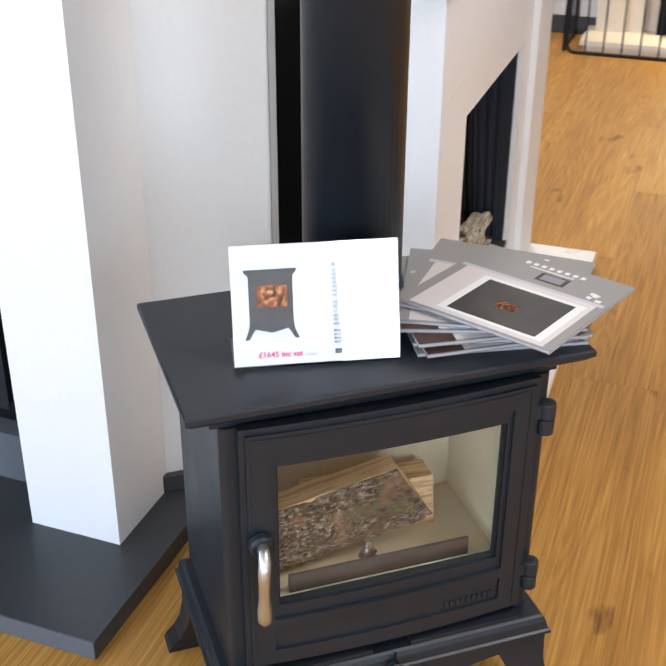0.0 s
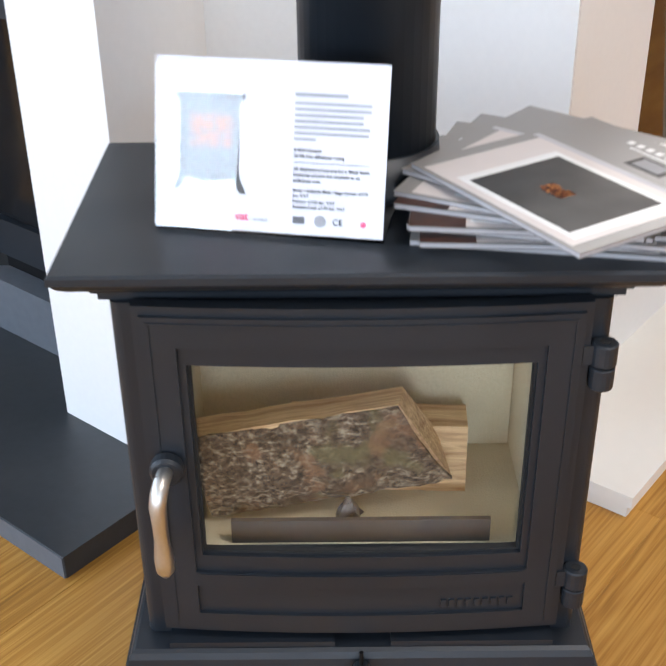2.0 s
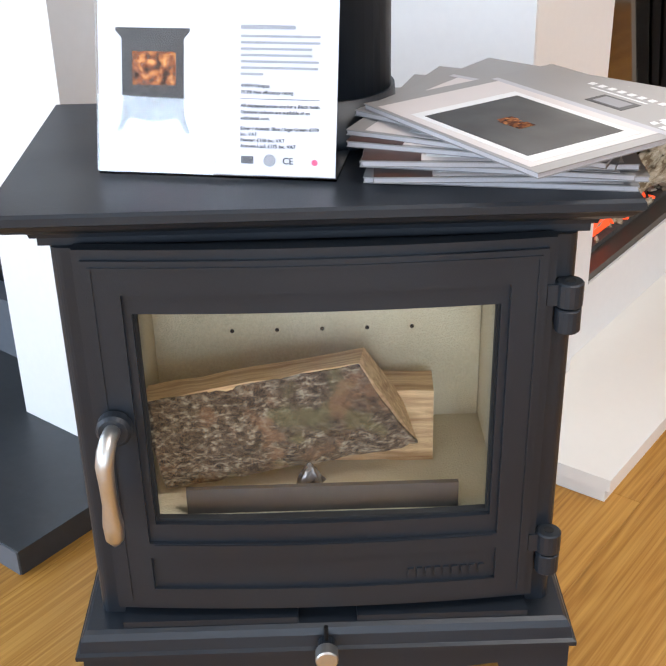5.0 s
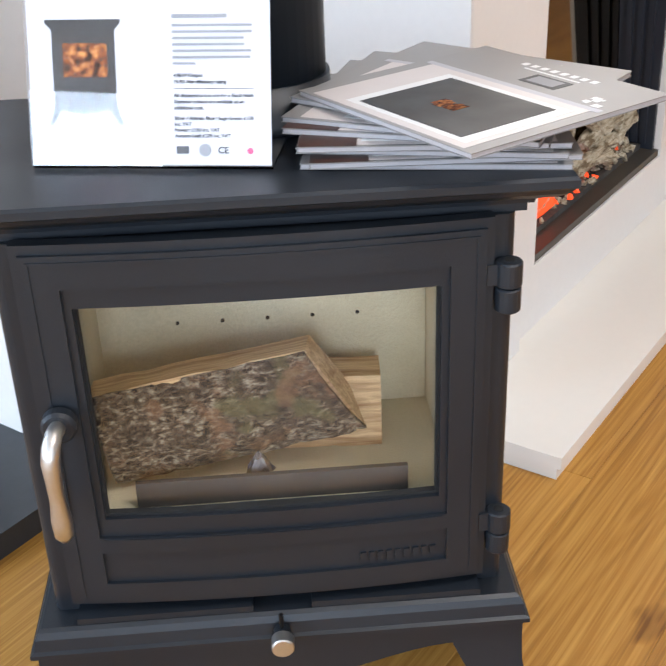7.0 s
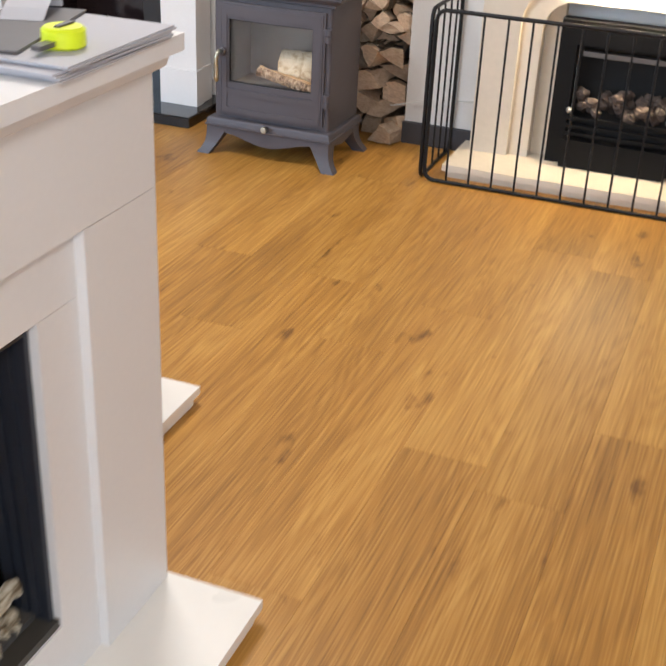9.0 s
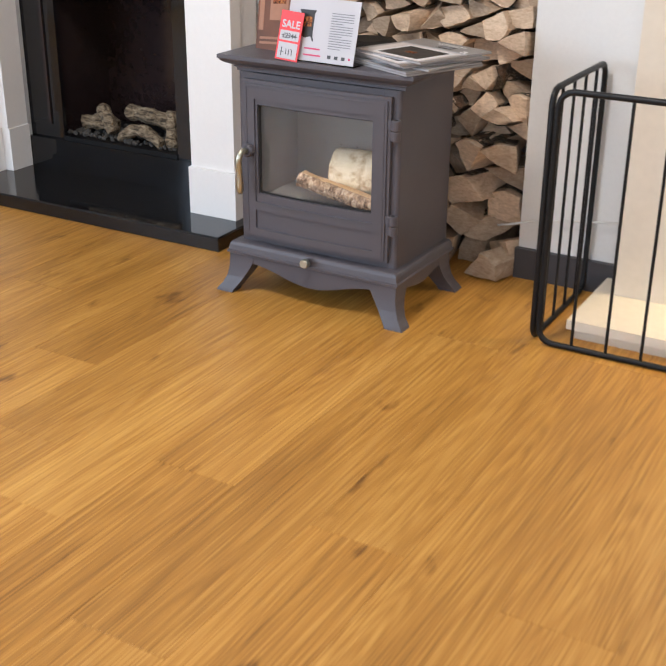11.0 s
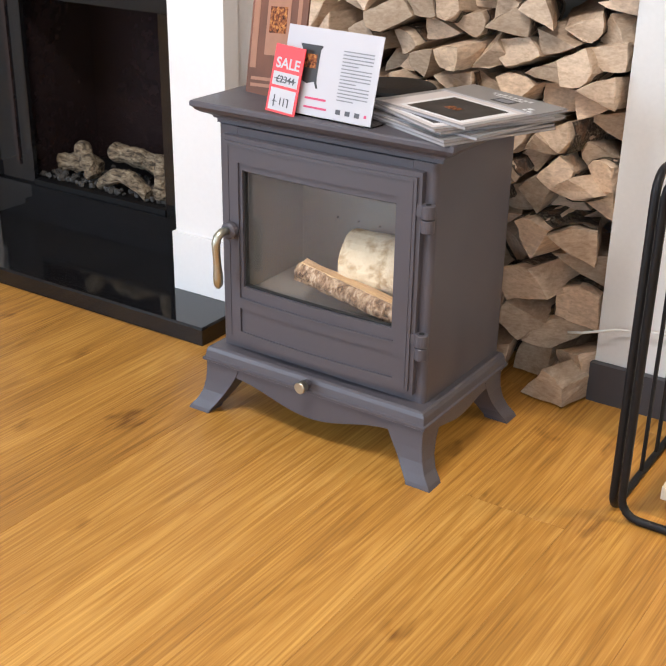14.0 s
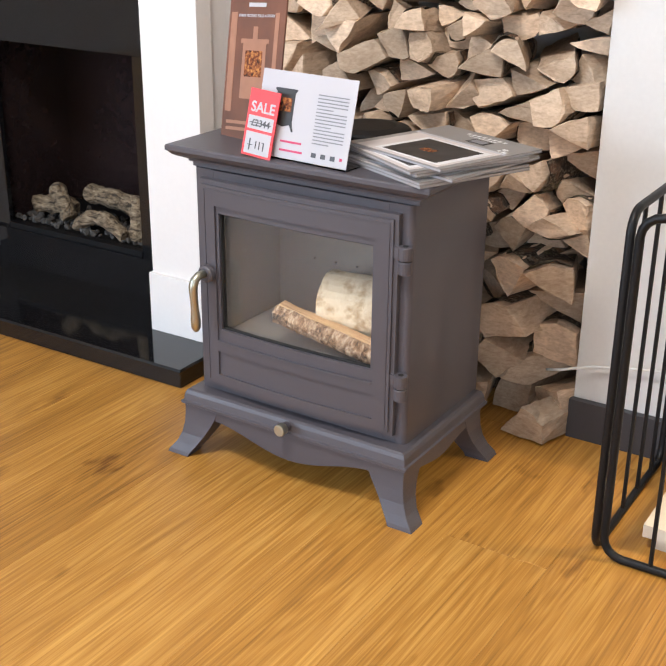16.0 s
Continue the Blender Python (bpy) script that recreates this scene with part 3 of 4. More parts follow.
        box(0.222, 0.230, 0.006, 0.020, z - 0.046, z - 0.028, h)
        hinge = part("hinge", h, paint, st, "barrel hinge")
        # black disc painted for the shaded hole in the hinge top
        part("hinge_hole", rod((0.2235, 0.005, z), 0.005, 0.0008, "z", 12), M_void, hinge)
    # plinth, aprons and feet
    plinth = [(0.0, 0.006), (0.004, 0.0), (0.009, 0.0), (0.011, 0.004), (0.024, 0.006), (0.031, 0.009), (0.034, 0.013)]
    part("plinth", rect_profile([(base + z, q) for z, q in plinth], -0.255, 0.255, -0.024, back + 0.006), paint, st, bevel=0.001)
    a0, a1 = k["apron"]
    part("apron", prism(apron_outline(0.239, a0, a1, base + 0.004), -0.017, -0.005), paint, st, bevel=0.001)
    part("apron", prism(apron_outline(0.239, a0, a1, base + 0.004), back - 0.025, back - 0.013), paint, st, bevel=0.001)
    for sx in (-1, 1):
        o = [(y + 0.130, z) for y, z in apron_outline(0.132, a1 - 0.014, a1, base + 0.004)]
        part("apron", prism(o, sx * 0.237, sx * 0.248, "x"), paint, st, bevel=0.001)
        for sy in (-1, 1):
            part("leg", leg_bm(sx, sy, (base + 0.002) / 0.136, back - 0.012), paint, st, bevel=0.0015)
    knob = part("air_control", rod((0.0, -0.050, k["knob"]), 0.0115, 0.016, "y", 24, ends=0.0015), metal, st, "turned metal air control knob")
    part("spindle", rod((0.0, -0.0345, k["knob"]), 0.009, 0.012, "y", 18), paint, knob)
    if k["word"]:
        part("stem", rod((0.0, -0.028, k["knob"] + 0.008), 0.0022, 0.018, "z", 10), M_iron, knob)
        for n in range(9):
            part("embossed_bar", bowed(box(0.083 + 0.0088 * n, 0.0888 + 0.0088 * n, -0.0034, -0.0011, 0.2215, 0.2310)), paint, door, bevel=0.0006)
    for x0, x1 in ((-0.205, -0.028), (0.032, 0.205)) if k["word"] else ():
        part("air_slide", box(x0, x1, -0.0105, 0.0140, base + 0.0345, base + 0.0415), paint, st, "thin sliding air bar", bevel=0.001)
    return st


A = Matrix()
B = Matrix.Translation((1.754, 3.827, 0)) @ Matrix.Rotation(radians(-38.4), 4, "Z")
stove_a = stove(A, M_black, M_brick, "matt black cast iron stove with bracket feet on wooden floor", M_nickel, TALL)
stove_b = stove(B, M_grey, M_brick_grey, "warm grey cast iron stove with bracket feet before stacked firewood", M_brass, LOW)

# flue pipe of the black stove
flue = thing("flue_pipe", pose(0.010, 0.205, 0.6195), "matt black enamelled flue pipe standing on the stove top", "flue pipe")
part("pipe", rod((0, 0, 0.0), 0.069, 1.98, "z", 40), M_black, flue, smooth=False)
part("collar", loft([disc_ring((0, 0, z), r, "z", 40) for z, r in ((0.0, 0.082), (0.012, 0.082), (0.02, 0.0745), (0.045, 0.0725))]), M_black, flue)
for p_ in flue.children:
    for f_ in p_.data.polygons:
        f_.use_smooth = len(f_.vertices) == 4
# blanking cap on the grey stove
cap = solid("flue_blanking_plate", loft([disc_ring((0, 0, z), r, "z", 40) for z, r in ((0.0, 0.078), (0.026, 0.078), (0.030, 0.074), (0.034, 0.050))]), M_iron,
            B @ pose(0.03, 0.205, 0.6255), "round black flue blanking plate on the stove top", "plate", bevel=0.001)

# ---------------------------------------------------------------- firewood in the stoves


def split_log(name, m, length, outline, bark_edges, label, group, bark=None, wood=None, seed=1.0, slant=0.0):
    """A split log along local x; outline in y, z, counter-clockwise; bark on the named edges."""
    lg = thing(name, m, label, "log", group)
    n = len(outline)
    segs = 8
    cut = bmesh.new()
    rings = []
    for k in range(segs + 1):
        x = length * (k / segs - 0.5)
        rings.append([(x, y, z) for y, z in outline])
    loft(rings, cut)
    roughen(cut, 0.004, 26, seed)
    for v in cut.verts:
        v.co.x -= slant * v.co.z * (v.co.x / length + 0.5)
    part("split_wood", cut, wood or M_split, lg, bevel=0.0)
    for i in bark_edges:
        a, b = Vector(outline[i]), Vector(outline[(i + 1) % n])
        nrm = Vector((b.y - a.y, a.x - b.x)).normalized()
        bb = bmesh.new()
        grid = []
        for k in range(31):
            x = length * (k / 30 - 0.5) * 0.995
            row = []
            for j in range(9):
                q = a.lerp(b, j / 8) + nrm * (0.003 + 0.012 * math.sin(math.pi * j / 8))
                row.append(bb.verts.new((x, q.x, q.y)))
            grid.append(row)
        for r0, r1 in zip(grid, grid[1:]):
            for j in range(8):
                bb.faces.new((r0[j], r0[j + 1], r1[j + 1], r1[j]))
        for v in bb.verts:
            q = v.co * 120 + Vector((seed, 0, 0))
            v.co += Vector((0, nrm.x, nrm.y)) * (0.0045 * noise.noise(q) + 0.003 * noise.noise(q * 0.3))
            v.co.x -= slant * v.co.z * (v.co.x / length + 0.5)
        ob = part("bark", bb, bark or M_bark, lg, "rough lichened bark")
        sol = ob.modifiers.new("thickness", "SOLIDIFY")
        sol.thickness = 0.004
    return lg


split_log("firewood_log", A @ pose(0.022, 0.165, 0.300, 0, 0, -3), 0.20, [(-0.035, -0.030), (0.035, -0.030), (0.030, 0.045), (-0.020, 0.048)], [], "pale split log lying on the fire bed", "logs in the black stove", seed=3)
split_log("firewood_log", A @ pose(-0.048, 0.105, 0.345, 10, -8, 3), 0.245, [(-0.030, -0.045), (0.030, -0.030), (0.036, 0.040), (-0.010, 0.058)], [3], "split log with lichened bark leaning on another log", "logs in the black stove", seed=7, slant=0.45)

# birch in the grey stove
bl = thing("birch_log", B @ pose(0.092, 0.145, 0.330, 0, 0, 6), "round birch log with pale bark on the fire bed", "log", "logs in the grey stove")
bm_ = loft([disc_ring((-0.098 + 0.186 * k / 10, 0, 0), 0.060, "x", 28) for k in range(11)])
roughen(bm_, 0.003, 30, 4)
part("bark", bm_, M_birch, bl, smooth=False)
part("cut_face", rod((-0.1015, 0, 0), 0.055, 0.003, "x", 24), M_split, bl, "pale sawn end")
split_log("firewood_log", B @ pose(0.055, 0.066, 0.296, 0, 12, 4), 0.255, [(-0.018, -0.019), (0.016, -0.019), (0.018, 0.012), (-0.012, 0.016)], [3], "narrow split birch log lying across the fire bed", "logs in the grey stove", bark=bark_mat("peeling_birch_bark", (0.050, 0.028, 0.016), (0.21, 0.125, 0.07), (0.50, 0.38, 0.26), 0.6, along=2.0), seed=11)

film = bmesh.new()
bmesh.ops.create_cone(film, segments=5, radius1=0.017, radius2=0.002, depth=0.026, cap_ends=True)
bmesh.ops.subdivide_edges(film, edges=film.edges, cuts=2)
roughen(film, 0.006, 90, 5)
for v in film.verts:
    v.co.y *= 0.6
solid("plastic_wrap", film, mat("crumpled_clear_film", (0.05, 0.05, 0.055), 0.08, spread=0.5, grain=120, bump=0.3, stain=60, coat=1.0, spec=1.0), A @ pose(-0.012, 0.062, 0.303), "crumpled shiny plastic film tucked under the log", "plastic wrap")

# ---------------------------------------------------------------- white fireplace suites


def ceramic_log(bm, p, q, r, seed, lump=0.38):
    """A bumpy ceramic log from p to q."""
    p, q = Vector(p), Vector(q)
    pts = [p.lerp(q, k / 16) + Vector((0, 0, 0.010 * math.sin(math.pi * k / 16))) for k in range(17)]
    tube(pts, [r * (0.86 if k in (0, 16) else 1.0 + 0.09 * math.sin(seed * 3 + k * 0.95)) for k in range(17)], 14, bm)
    roughen(bm, r * lump, 50, seed)
    roughen(bm, r * 0.16, 150, seed)
    return bm


def suite(m, wide, high, joint, op, label, fire=True):
    """A painted suite: x along the face, front towards -y, with pilasters, frieze, mantel and hearth."""
    s = thing("fireplace_surround", m, label, "fireplace")
    pil = 0.196
    deep = 0.227
    o0, o1, oz0, oz1 = op
    part("pilaster", box(0, pil, 0.0, deep, 0.046, joint), M_white, s, bevel=0.002)
    part("pilaster", box(wide - pil, wide, 0.0, deep, 0.046, joint), M_white, s, bevel=0.002)
    part("frieze", box(0, wide, 0.0, deep, joint + 0.0012, high - 0.052), M_white, s, bevel=0.002)
    part("side_board", box(pil + 0.0005, o0, 0.016, deep, 0.046, oz1 + 0.004), M_white, s)
    part("side_board", box(o1, wide - pil - 0.0005, 0.016, deep, 0.046, oz1 + 0.004), M_white, s)
    part("head_board", box(pil + 0.0005, wide - pil - 0.0005, 0.016, deep, oz1 + 0.005, joint), M_white, s, bevel=0.0012)
    part("lower_board", box(o0, o1, 0.016, deep, 0.046, oz0), M_white, s)
    part("bed_mould", rect_profile([(high - 0.051, 0.026), (high - 0.046, 0.018), (high - 0.038, 0.016), (high - 0.0255, 0.014)], -0.032, wide + 0.032, -0.034, deep, False), M_white, s, bevel=0.001)
    part("end_panel", box(-0.004, -0.0005, 0.0005, deep, 0.046, high - 0.052), M_white, s)
    part("mantel_shelf", box(-0.032, wide + 0.032, -0.036, deep, high - 0.025, high), M_white, s, bevel=0.004)
    part("hearth", box(-0.054, wide + 0.012, -0.183, deep, 0.026, 0.0455), M_marble, s, bevel=0.002)
    part("hearth_riser", box(-0.044, wide - 0.004, -0.173, -0.002, 0.0, 0.0255), M_marble, s, bevel=0.0015)
    if fire:
        w = o1 - o0
        fb = thing("electric_fire", m @ pose(o0, 0, 0), "black electric fire with pale logs set in the white surround", "fire")
        low, deep_top = 0.106, 0.138

        def leaning(x0, x1, front, inset):
            z0, z1 = oz0 + inset, oz1 - inset
            return prism([(front, z0), (low - 0.001, z0), (deep_top - 0.001, z1), (front, z1)], x0, x1, "x")
        part("back_glass", prism([(low, oz0), (low + 0.010, oz0), (deep_top + 0.010, oz1), (deep_top, oz1)], 0.0, w, "x"), M_bronze, fb, "dark bronze mirror back panel")
        part("side_liner", leaning(0.002, 0.012, 0.030, 0.0005), M_navy, fb)
        part("side_liner", leaning(w - 0.012, w - 0.002, 0.030, 0.0005), M_navy, fb, "blue-black ribbed liner")
        for k in range(3):
            y0, lean = 0.044 + 0.018 * k, 0.009 * (k + 1)
            part("rib", prism([(y0, oz0 + 0.027), (y0 + 0.012, oz0 + 0.027), (y0 + 0.012 + lean, oz1 - 0.013), (y0 + lean, oz1 - 0.013)], w - 0.019, w - 0.0125, "x"), M_navy, fb, bevel=0.002)
        part("top_liner", box(0.012, w - 0.012, 0.030, deep_top - 0.006, oz1 - 0.012, oz1 - 0.001), M_navy, fb)
        part("front_trim", box(0.002, w - 0.002, 0.020, 0.054, oz0 + 0.0005, oz0 + 0.014), mat("bronze_black_trim", (0.05, 0.045, 0.038), 0.4), fb, bevel=0.002)
        part("ember_bed", box(0.014, w - 0.014, 0.0545, low - 0.002, oz0 + 0.001, oz0 + 0.024), M_ember, fb)
        rnd = random.Random(5)
        for k in range(64):
            x, y = rnd.uniform(0.02, w - 0.03), rnd.uniform(0.056, 0.088)
            e = bmesh.new()
            bmesh.ops.create_icosphere(e, subdivisions=1, radius=rnd.uniform(0.005, 0.011))
            roughen(e, 0.007, 120, k)
            bmesh.ops.translate(e, verts=e.verts, vec=(x, y, oz0 + 0.026))
            part("ember", e, M_glow_red if k % 4 == 0 else M_pale_log, fb)
        for k in range(15):
            x, y, z = rnd.uniform(0.03, w - 0.06), rnd.uniform(0.062, 0.090), rnd.uniform(0.034, 0.075)
            long, slope, r = rnd.uniform(0.05, 0.13), rnd.uniform(-0.02, 0.04), rnd.uniform(0.009, 0.017)
            lb = ceramic_log(bmesh.new(), (x - long / 2, y, oz0 + z), (min(x + long / 2, w - 0.03), min(y + rnd.uniform(-0.02, 0.02), 0.090), oz0 + z + slope), r, k + 1)
            part("ceramic_log", lb, M_pale_log, fb, "pale ceramic log")
        for k, (a, b, r) in enumerate((((0.36, 0.085, 0.075), (0.53, 0.088, 0.095), 0.019), ((0.08, 0.085, 0.075), (0.21, 0.085, 0.105), 0.017), ((0.24, 0.075, 0.05), (0.30, 0.090, 0.140), 0.011), ((0.36, 0.088, 0.135), (0.42, 0.080, 0.085), 0.010))):
            lb = ceramic_log(bmesh.new(), (a[0], a[1], oz0 + a[2]), (b[0], b[1], oz0 + b[2]), r, k + 31)
            part("ceramic_log", lb, M_pale_log, fb, "pale ceramic log")
        for k, (x, h, half) in enumerate(((0.045, 0.125, 0.030), (0.105, 0.150, 0.034), (0.168, 0.100, 0.026), (0.215, 0.060, 0.016), (0.290, 0.085, 0.024), (0.345, 0.050, 0.014))):
            curl = 0.012 * math.sin(k * 2.1)
            pts = [(x + half * (1 - 2 * i / 12), oz0 + 0.030 + h * (math.sin(math.pi * i / 12) ** 0.7) * (1 + 0.22 * math.sin(i * 1.9 + k))) for i in range(13)]
            fl = prism([(px_ + curl * (pz_ - oz0) / h, pz_) for px_, pz_ in pts], *((0.066, 0.069) if k < 3 else (0.099, 0.102)), "y")
            part("flame", fl, M_glow_red, fb, "orange-red lit flame effect")
    return s


suite(W, 1.180, 1.0145, 0.787, (0.276, 0.885, 0.164, 0.682), "white painted fireplace surround with mantel and white hearth")
suite(W @ pose(0.755, 0.444, 0), 1.043, 0.84, 0.632, (0.25, 0.75, 0.15, 0.55), "smaller white painted fireplace surround standing behind another", fire=False)

# ---------------------------------------------------------------- suite beside the black stove
hl = thing("hearth", L, "dark honed slate hearth slab with pale sawn front edge", "hearth")
part("slab", box(-1.35, 0.0, 0.003, 0.62, 0.0, 0.038), M_slate, hl, bevel=0.002)
part("front_edge", box(-1.349, -0.001, 0.0, 0.0028, 0.001, 0.037), M_slate_cut, hl, "paler sawn edge")
sl = thing("fireplace_surround", L, "white painted fireplace surround with a square leg on slate hearth", "fireplace")
part("leg", box(-0.270, -0.085, 0.232, 0.400, 0.0385, 1.15), M_white, sl, bevel=0.004)
part("leg", box(-1.25, -1.065, 0.232, 0.400, 0.0385, 1.15), M_white, sl, bevel=0.004)
part("frieze", box(-1.27, -0.065, 0.225, 0.405, 1.151, 1.35), M_white, sl, bevel=0.004)
part("return_board", box(-0.215, -0.090, 0.4005, 0.52, 0.0385, 1.35), M_white, sl, bevel=0.003)
si = thing("inset_stove", L, "black inset stove with a glazed door between white legs", "stove")
part("raised_step", box(-1.064, -0.271, 0.3355, 0.62, 0.0385, 0.145), M_slate_cut, si, "blue-grey slate step", bevel=0.003)
cas = bmesh.new()
box(-0.99, -0.345, 0.38, 0.60, 0.146, 0.80, cas)
part("frame", cas, M_iron, si, bevel=0.004)
part("slate_back", box(-1.064, -0.271, 0.605, 0.63, 0.146, 1.15), M_slate, si)
for b in ((-0.95, -0.885, 0.19, 0.70), (-0.445, -0.38, 0.19, 0.70), (-0.885, -0.445, 0.62, 0.70), (-0.885, -0.445, 0.19, 0.26)):
    part("door_rail", box(b[0], b[1], 0.352, 0.379, b[2], b[3]), M_black, si, bevel=0.003)
part("pane", box(-0.884, -0.446, 0.364, 0.368, 0.261, 0.619), M_granite, si, "dark glass")
part("latch", rod((-0.366, 0.35, 0.20), 0.012, 0.03, "y", 16, ends=0.002), M_iron, si)
part("latch_rail", box(-0.378, -0.362, 0.362, 0.379, 0.20, 0.70), M_iron, si, bevel=0.002)

# ---------------------------------------------------------------- black-lined fireplace on the long wall
sf = thing("fireplace_surround", V, "white painted fireplace surround with plinth blocks on black granite", "fireplace")
for x0, x1, turn in ((-0.207, -0.048, 1), (-1.190, -1.055, -1)):
    part("leg", box(x0, x1, 0.163, 0.2135, 0.1925, 1.16), M_white, sf, bevel=0.003)
    part("plinth_block", box(x0 - 0.006, x1 + 0.006, 0.155, 0.2135, 0.0455, 0.192), M_white, sf, bevel=0.003)
    part("leg_return", box(x0 + 0.010, x1 + (0.035 if turn < 0 else -0.010), 0.214, 0.3095, 0.1925, 1.16), M_white, sf, bevel=0.003)
    part("return_plinth", box(x0 + 0.004, x1 + (0.041 if turn < 0 else -0.004), 0.214, 0.3095, 0.0455, 0.192), M_white, sf, bevel=0.003)
part("back_board", box(-0.199, -0.088, 0.310, 0.360, 0.0455, 1.16), M_white, sf, bevel=0.002)
part("frieze", box(-1.21, -0.03, 0.155, 0.3095, 1.161, 1.40), M_white, sf, bevel=0.003)
gh = thing("hearth", V, "polished black granite hearth slab with chamfered edge", "hearth")
part("slab", rect_profile([(0.0, 0.003), (0.002, 0.0), (0.040, 0.0), (0.045, 0.004)], -1.30, 0.0, 0.0, 0.36, False), M_granite, gh, bevel=0.001)
gf = thing("gas_fire", V, "black glass-lined gas fire with ceramic logs on grey embers", "fire")
for b in ((-1.019, -0.868, 0.152, 0.664), (-0.382, -0.2085, 0.152, 0.664), (-1.019, -0.2085, 0.665, 1.16)):
    part("back_panel", box(b[0], b[1], 0.326, 0.340, b[2], b[3]), M_granite, gf, "polished black back panel")
part("panel_bead", box(-0.930, -0.918, 0.320, 0.3258, 0.20, 0.664), M_lining, gf, "raised black panel edge", bevel=0.002)
part("plinth_slab", box(-1.019, -0.2085, 0.312, 0.360, 0.046, 0.151), M_granite, gf, "polished black front slab", bevel=0.002)
for b in ((-0.905, -0.376, 0.620, 0.630, 0.152, 0.690), (-0.916, -0.906, 0.3405, 0.63, 0.152, 0.690), (-0.375, -0.365, 0.3405, 0.63, 0.152, 0.690), (-0.905, -0.376, 0.3405, 0.62, 0.691, 0.701)):
    part("lining_panel", box(*b), M_lining, gf)
part("burner_tray", box(-0.867, -0.383, 0.322, 0.345, 0.1515, 0.166), M_iron, gf, bevel=0.003)
part("burner_deck", box(-0.904, -0.377, 0.361, 0.619, 0.140, 0.160), M_iron, gf, bevel=0.003)
eb = bmesh.new()
rnd = random.Random(9)
for k in range(230):
    q = bmesh.ops.create_icosphere(eb, subdivisions=1, radius=rnd.uniform(0.005, 0.011))
    at = Vector((rnd.uniform(-0.89, -0.42), rnd.uniform(0.365, 0.54), 0.163 + rnd.uniform(0, 0.006)))
    for v in q["verts"]:
        v.co = v.co * 1.0 + at
roughen(eb, 0.004, 110, 3)
tagged(part("ember_bed", eb, M_ember, gf, "loose grey ember material"), kind="stuff")
for k, (a, b, r) in enumerate((((-0.865, 0.43, 0.190), (-0.735, 0.45, 0.190), 0.027), ((-0.775, 0.42, 0.255), (-0.700, 0.39, 0.185), 0.023), ((-0.690, 0.46, 0.243), (-0.500, 0.48, 0.212), 0.027),
                               ((-0.665, 0.38, 0.172), (-0.485, 0.375, 0.170), 0.021), ((-0.462, 0.41, 0.280), (-0.447, 0.38, 0.168), 0.020))):
    lb = ceramic_log(bmesh.new(), a, b, r, k + 11, 0.16)
    if k == 3:
        for v in lb.verts:
            v.co.z += 0.030 * (1 - ((v.co.x + 0.575) / 0.09) ** 2)
    part("ceramic_log", lb, M_cer_log, gf, "brown-grey ceramic log")

# ---------------------------------------------------------------- stone fireplace with the guard
so = thing("fireplace_surround", V, "cream limestone fireplace surround with arched opening on cream hearth", "fireplace")
def arch(x0, x1, z1, r, n=10):
    pts = [(x0, 0.05)]
    for i in range(n + 1):
        a = math.pi - math.pi / 2 * i / n
        pts.append((x0 + r + r * math.cos(a), z1 - r + r * math.sin(a)))
    for i in range(n + 1):
        a = math.pi / 2 - math.pi / 2 * i / n
        pts.append((x1 - r + r * math.cos(a), z1 - r + r * math.sin(a)))
    pts.append((x1, 0.05))
    return pts


def arch_plate(x0, x1, top, inner, y0, y1):
    """A slab with an arched opening cut up from its foot."""
    pts = [(x0, 0.05), (x0, top), (x1, top), (x1, 0.05)] + inner[::-1]
    return prism(pts, y0, y1)


part("outer_slab", arch_plate(1.125, 2.195, 1.10, arch(1.268, 2.052, 0.690, 0.15), 0.150, 0.279), M_cream_stone, so, bevel=0.004)
part("inner_slab", arch_plate(1.262, 2.058, 0.72, arch(1.343, 1.977, 0.632, 0.11), 0.172, 0.230), M_cream_stone, so, bevel=0.003)
part("slip", box(1.344, 1.409, 0.2305, 0.279, 0.051, 0.66), M_cream_stone, so)
part("slip", box(1.911, 1.976, 0.2305, 0.279, 0.051, 0.66), M_cream_stone, so)
gh2 = thing("hearth", V, "cream limestone hearth with a stepped front edge", "hearth")
part("slab", box(1.082, 2.245, -0.068, 0.278, 0.026, 0.050), M_cream_stone, gh2, bevel=0.003)
part("riser", box(1.097, 2.23, -0.054, 0.278, 0.0, 0.0255), M_cream_stone, gh2, bevel=0.003)
bf = thing("basket_fire", V, "black cast iron fire with a front grate of ceramic coals", "fire")
ff = bmesh.new()
for b in ((1.412, 1.475, 0.051, 0.575), (1.845, 1.908, 0.051, 0.575), (1.475, 1.845, 0.49, 0.575)):
    box(b[0], b[1], 0.165, 0.229, b[2], b[3], ff)
part("frame", ff, M_iron, bf, bevel=0.005)
part("fireback", box(1.475, 1.845, 0.270, 0.279, 0.051, 0.55), M_void, bf)
part("ash_cover", box(1.472, 1.848, 0.122, 0.164, 0.051, 0.155), M_iron, bf, bevel=0.010)
for k in range(3):
    part("grate_bar", box(1.478, 1.842, 0.128, 0.142, 0.172 + 0.028 * k, 0.184 + 0.028 * k), M_iron, bf, bevel=0.003)
part("hood", box(1.50, 1.82, 0.168, 0.20, 0.452, 0.470), M_dull, bf, "pale metal hood lip", bevel=0.003)
for x in (1.483, 1.837):
    part("finial", rod((x, 0.135, 0.25), 0.011, 0.022, "z", 14, ends=0.006), M_nickel, bf)
rnd = random.Random(21)
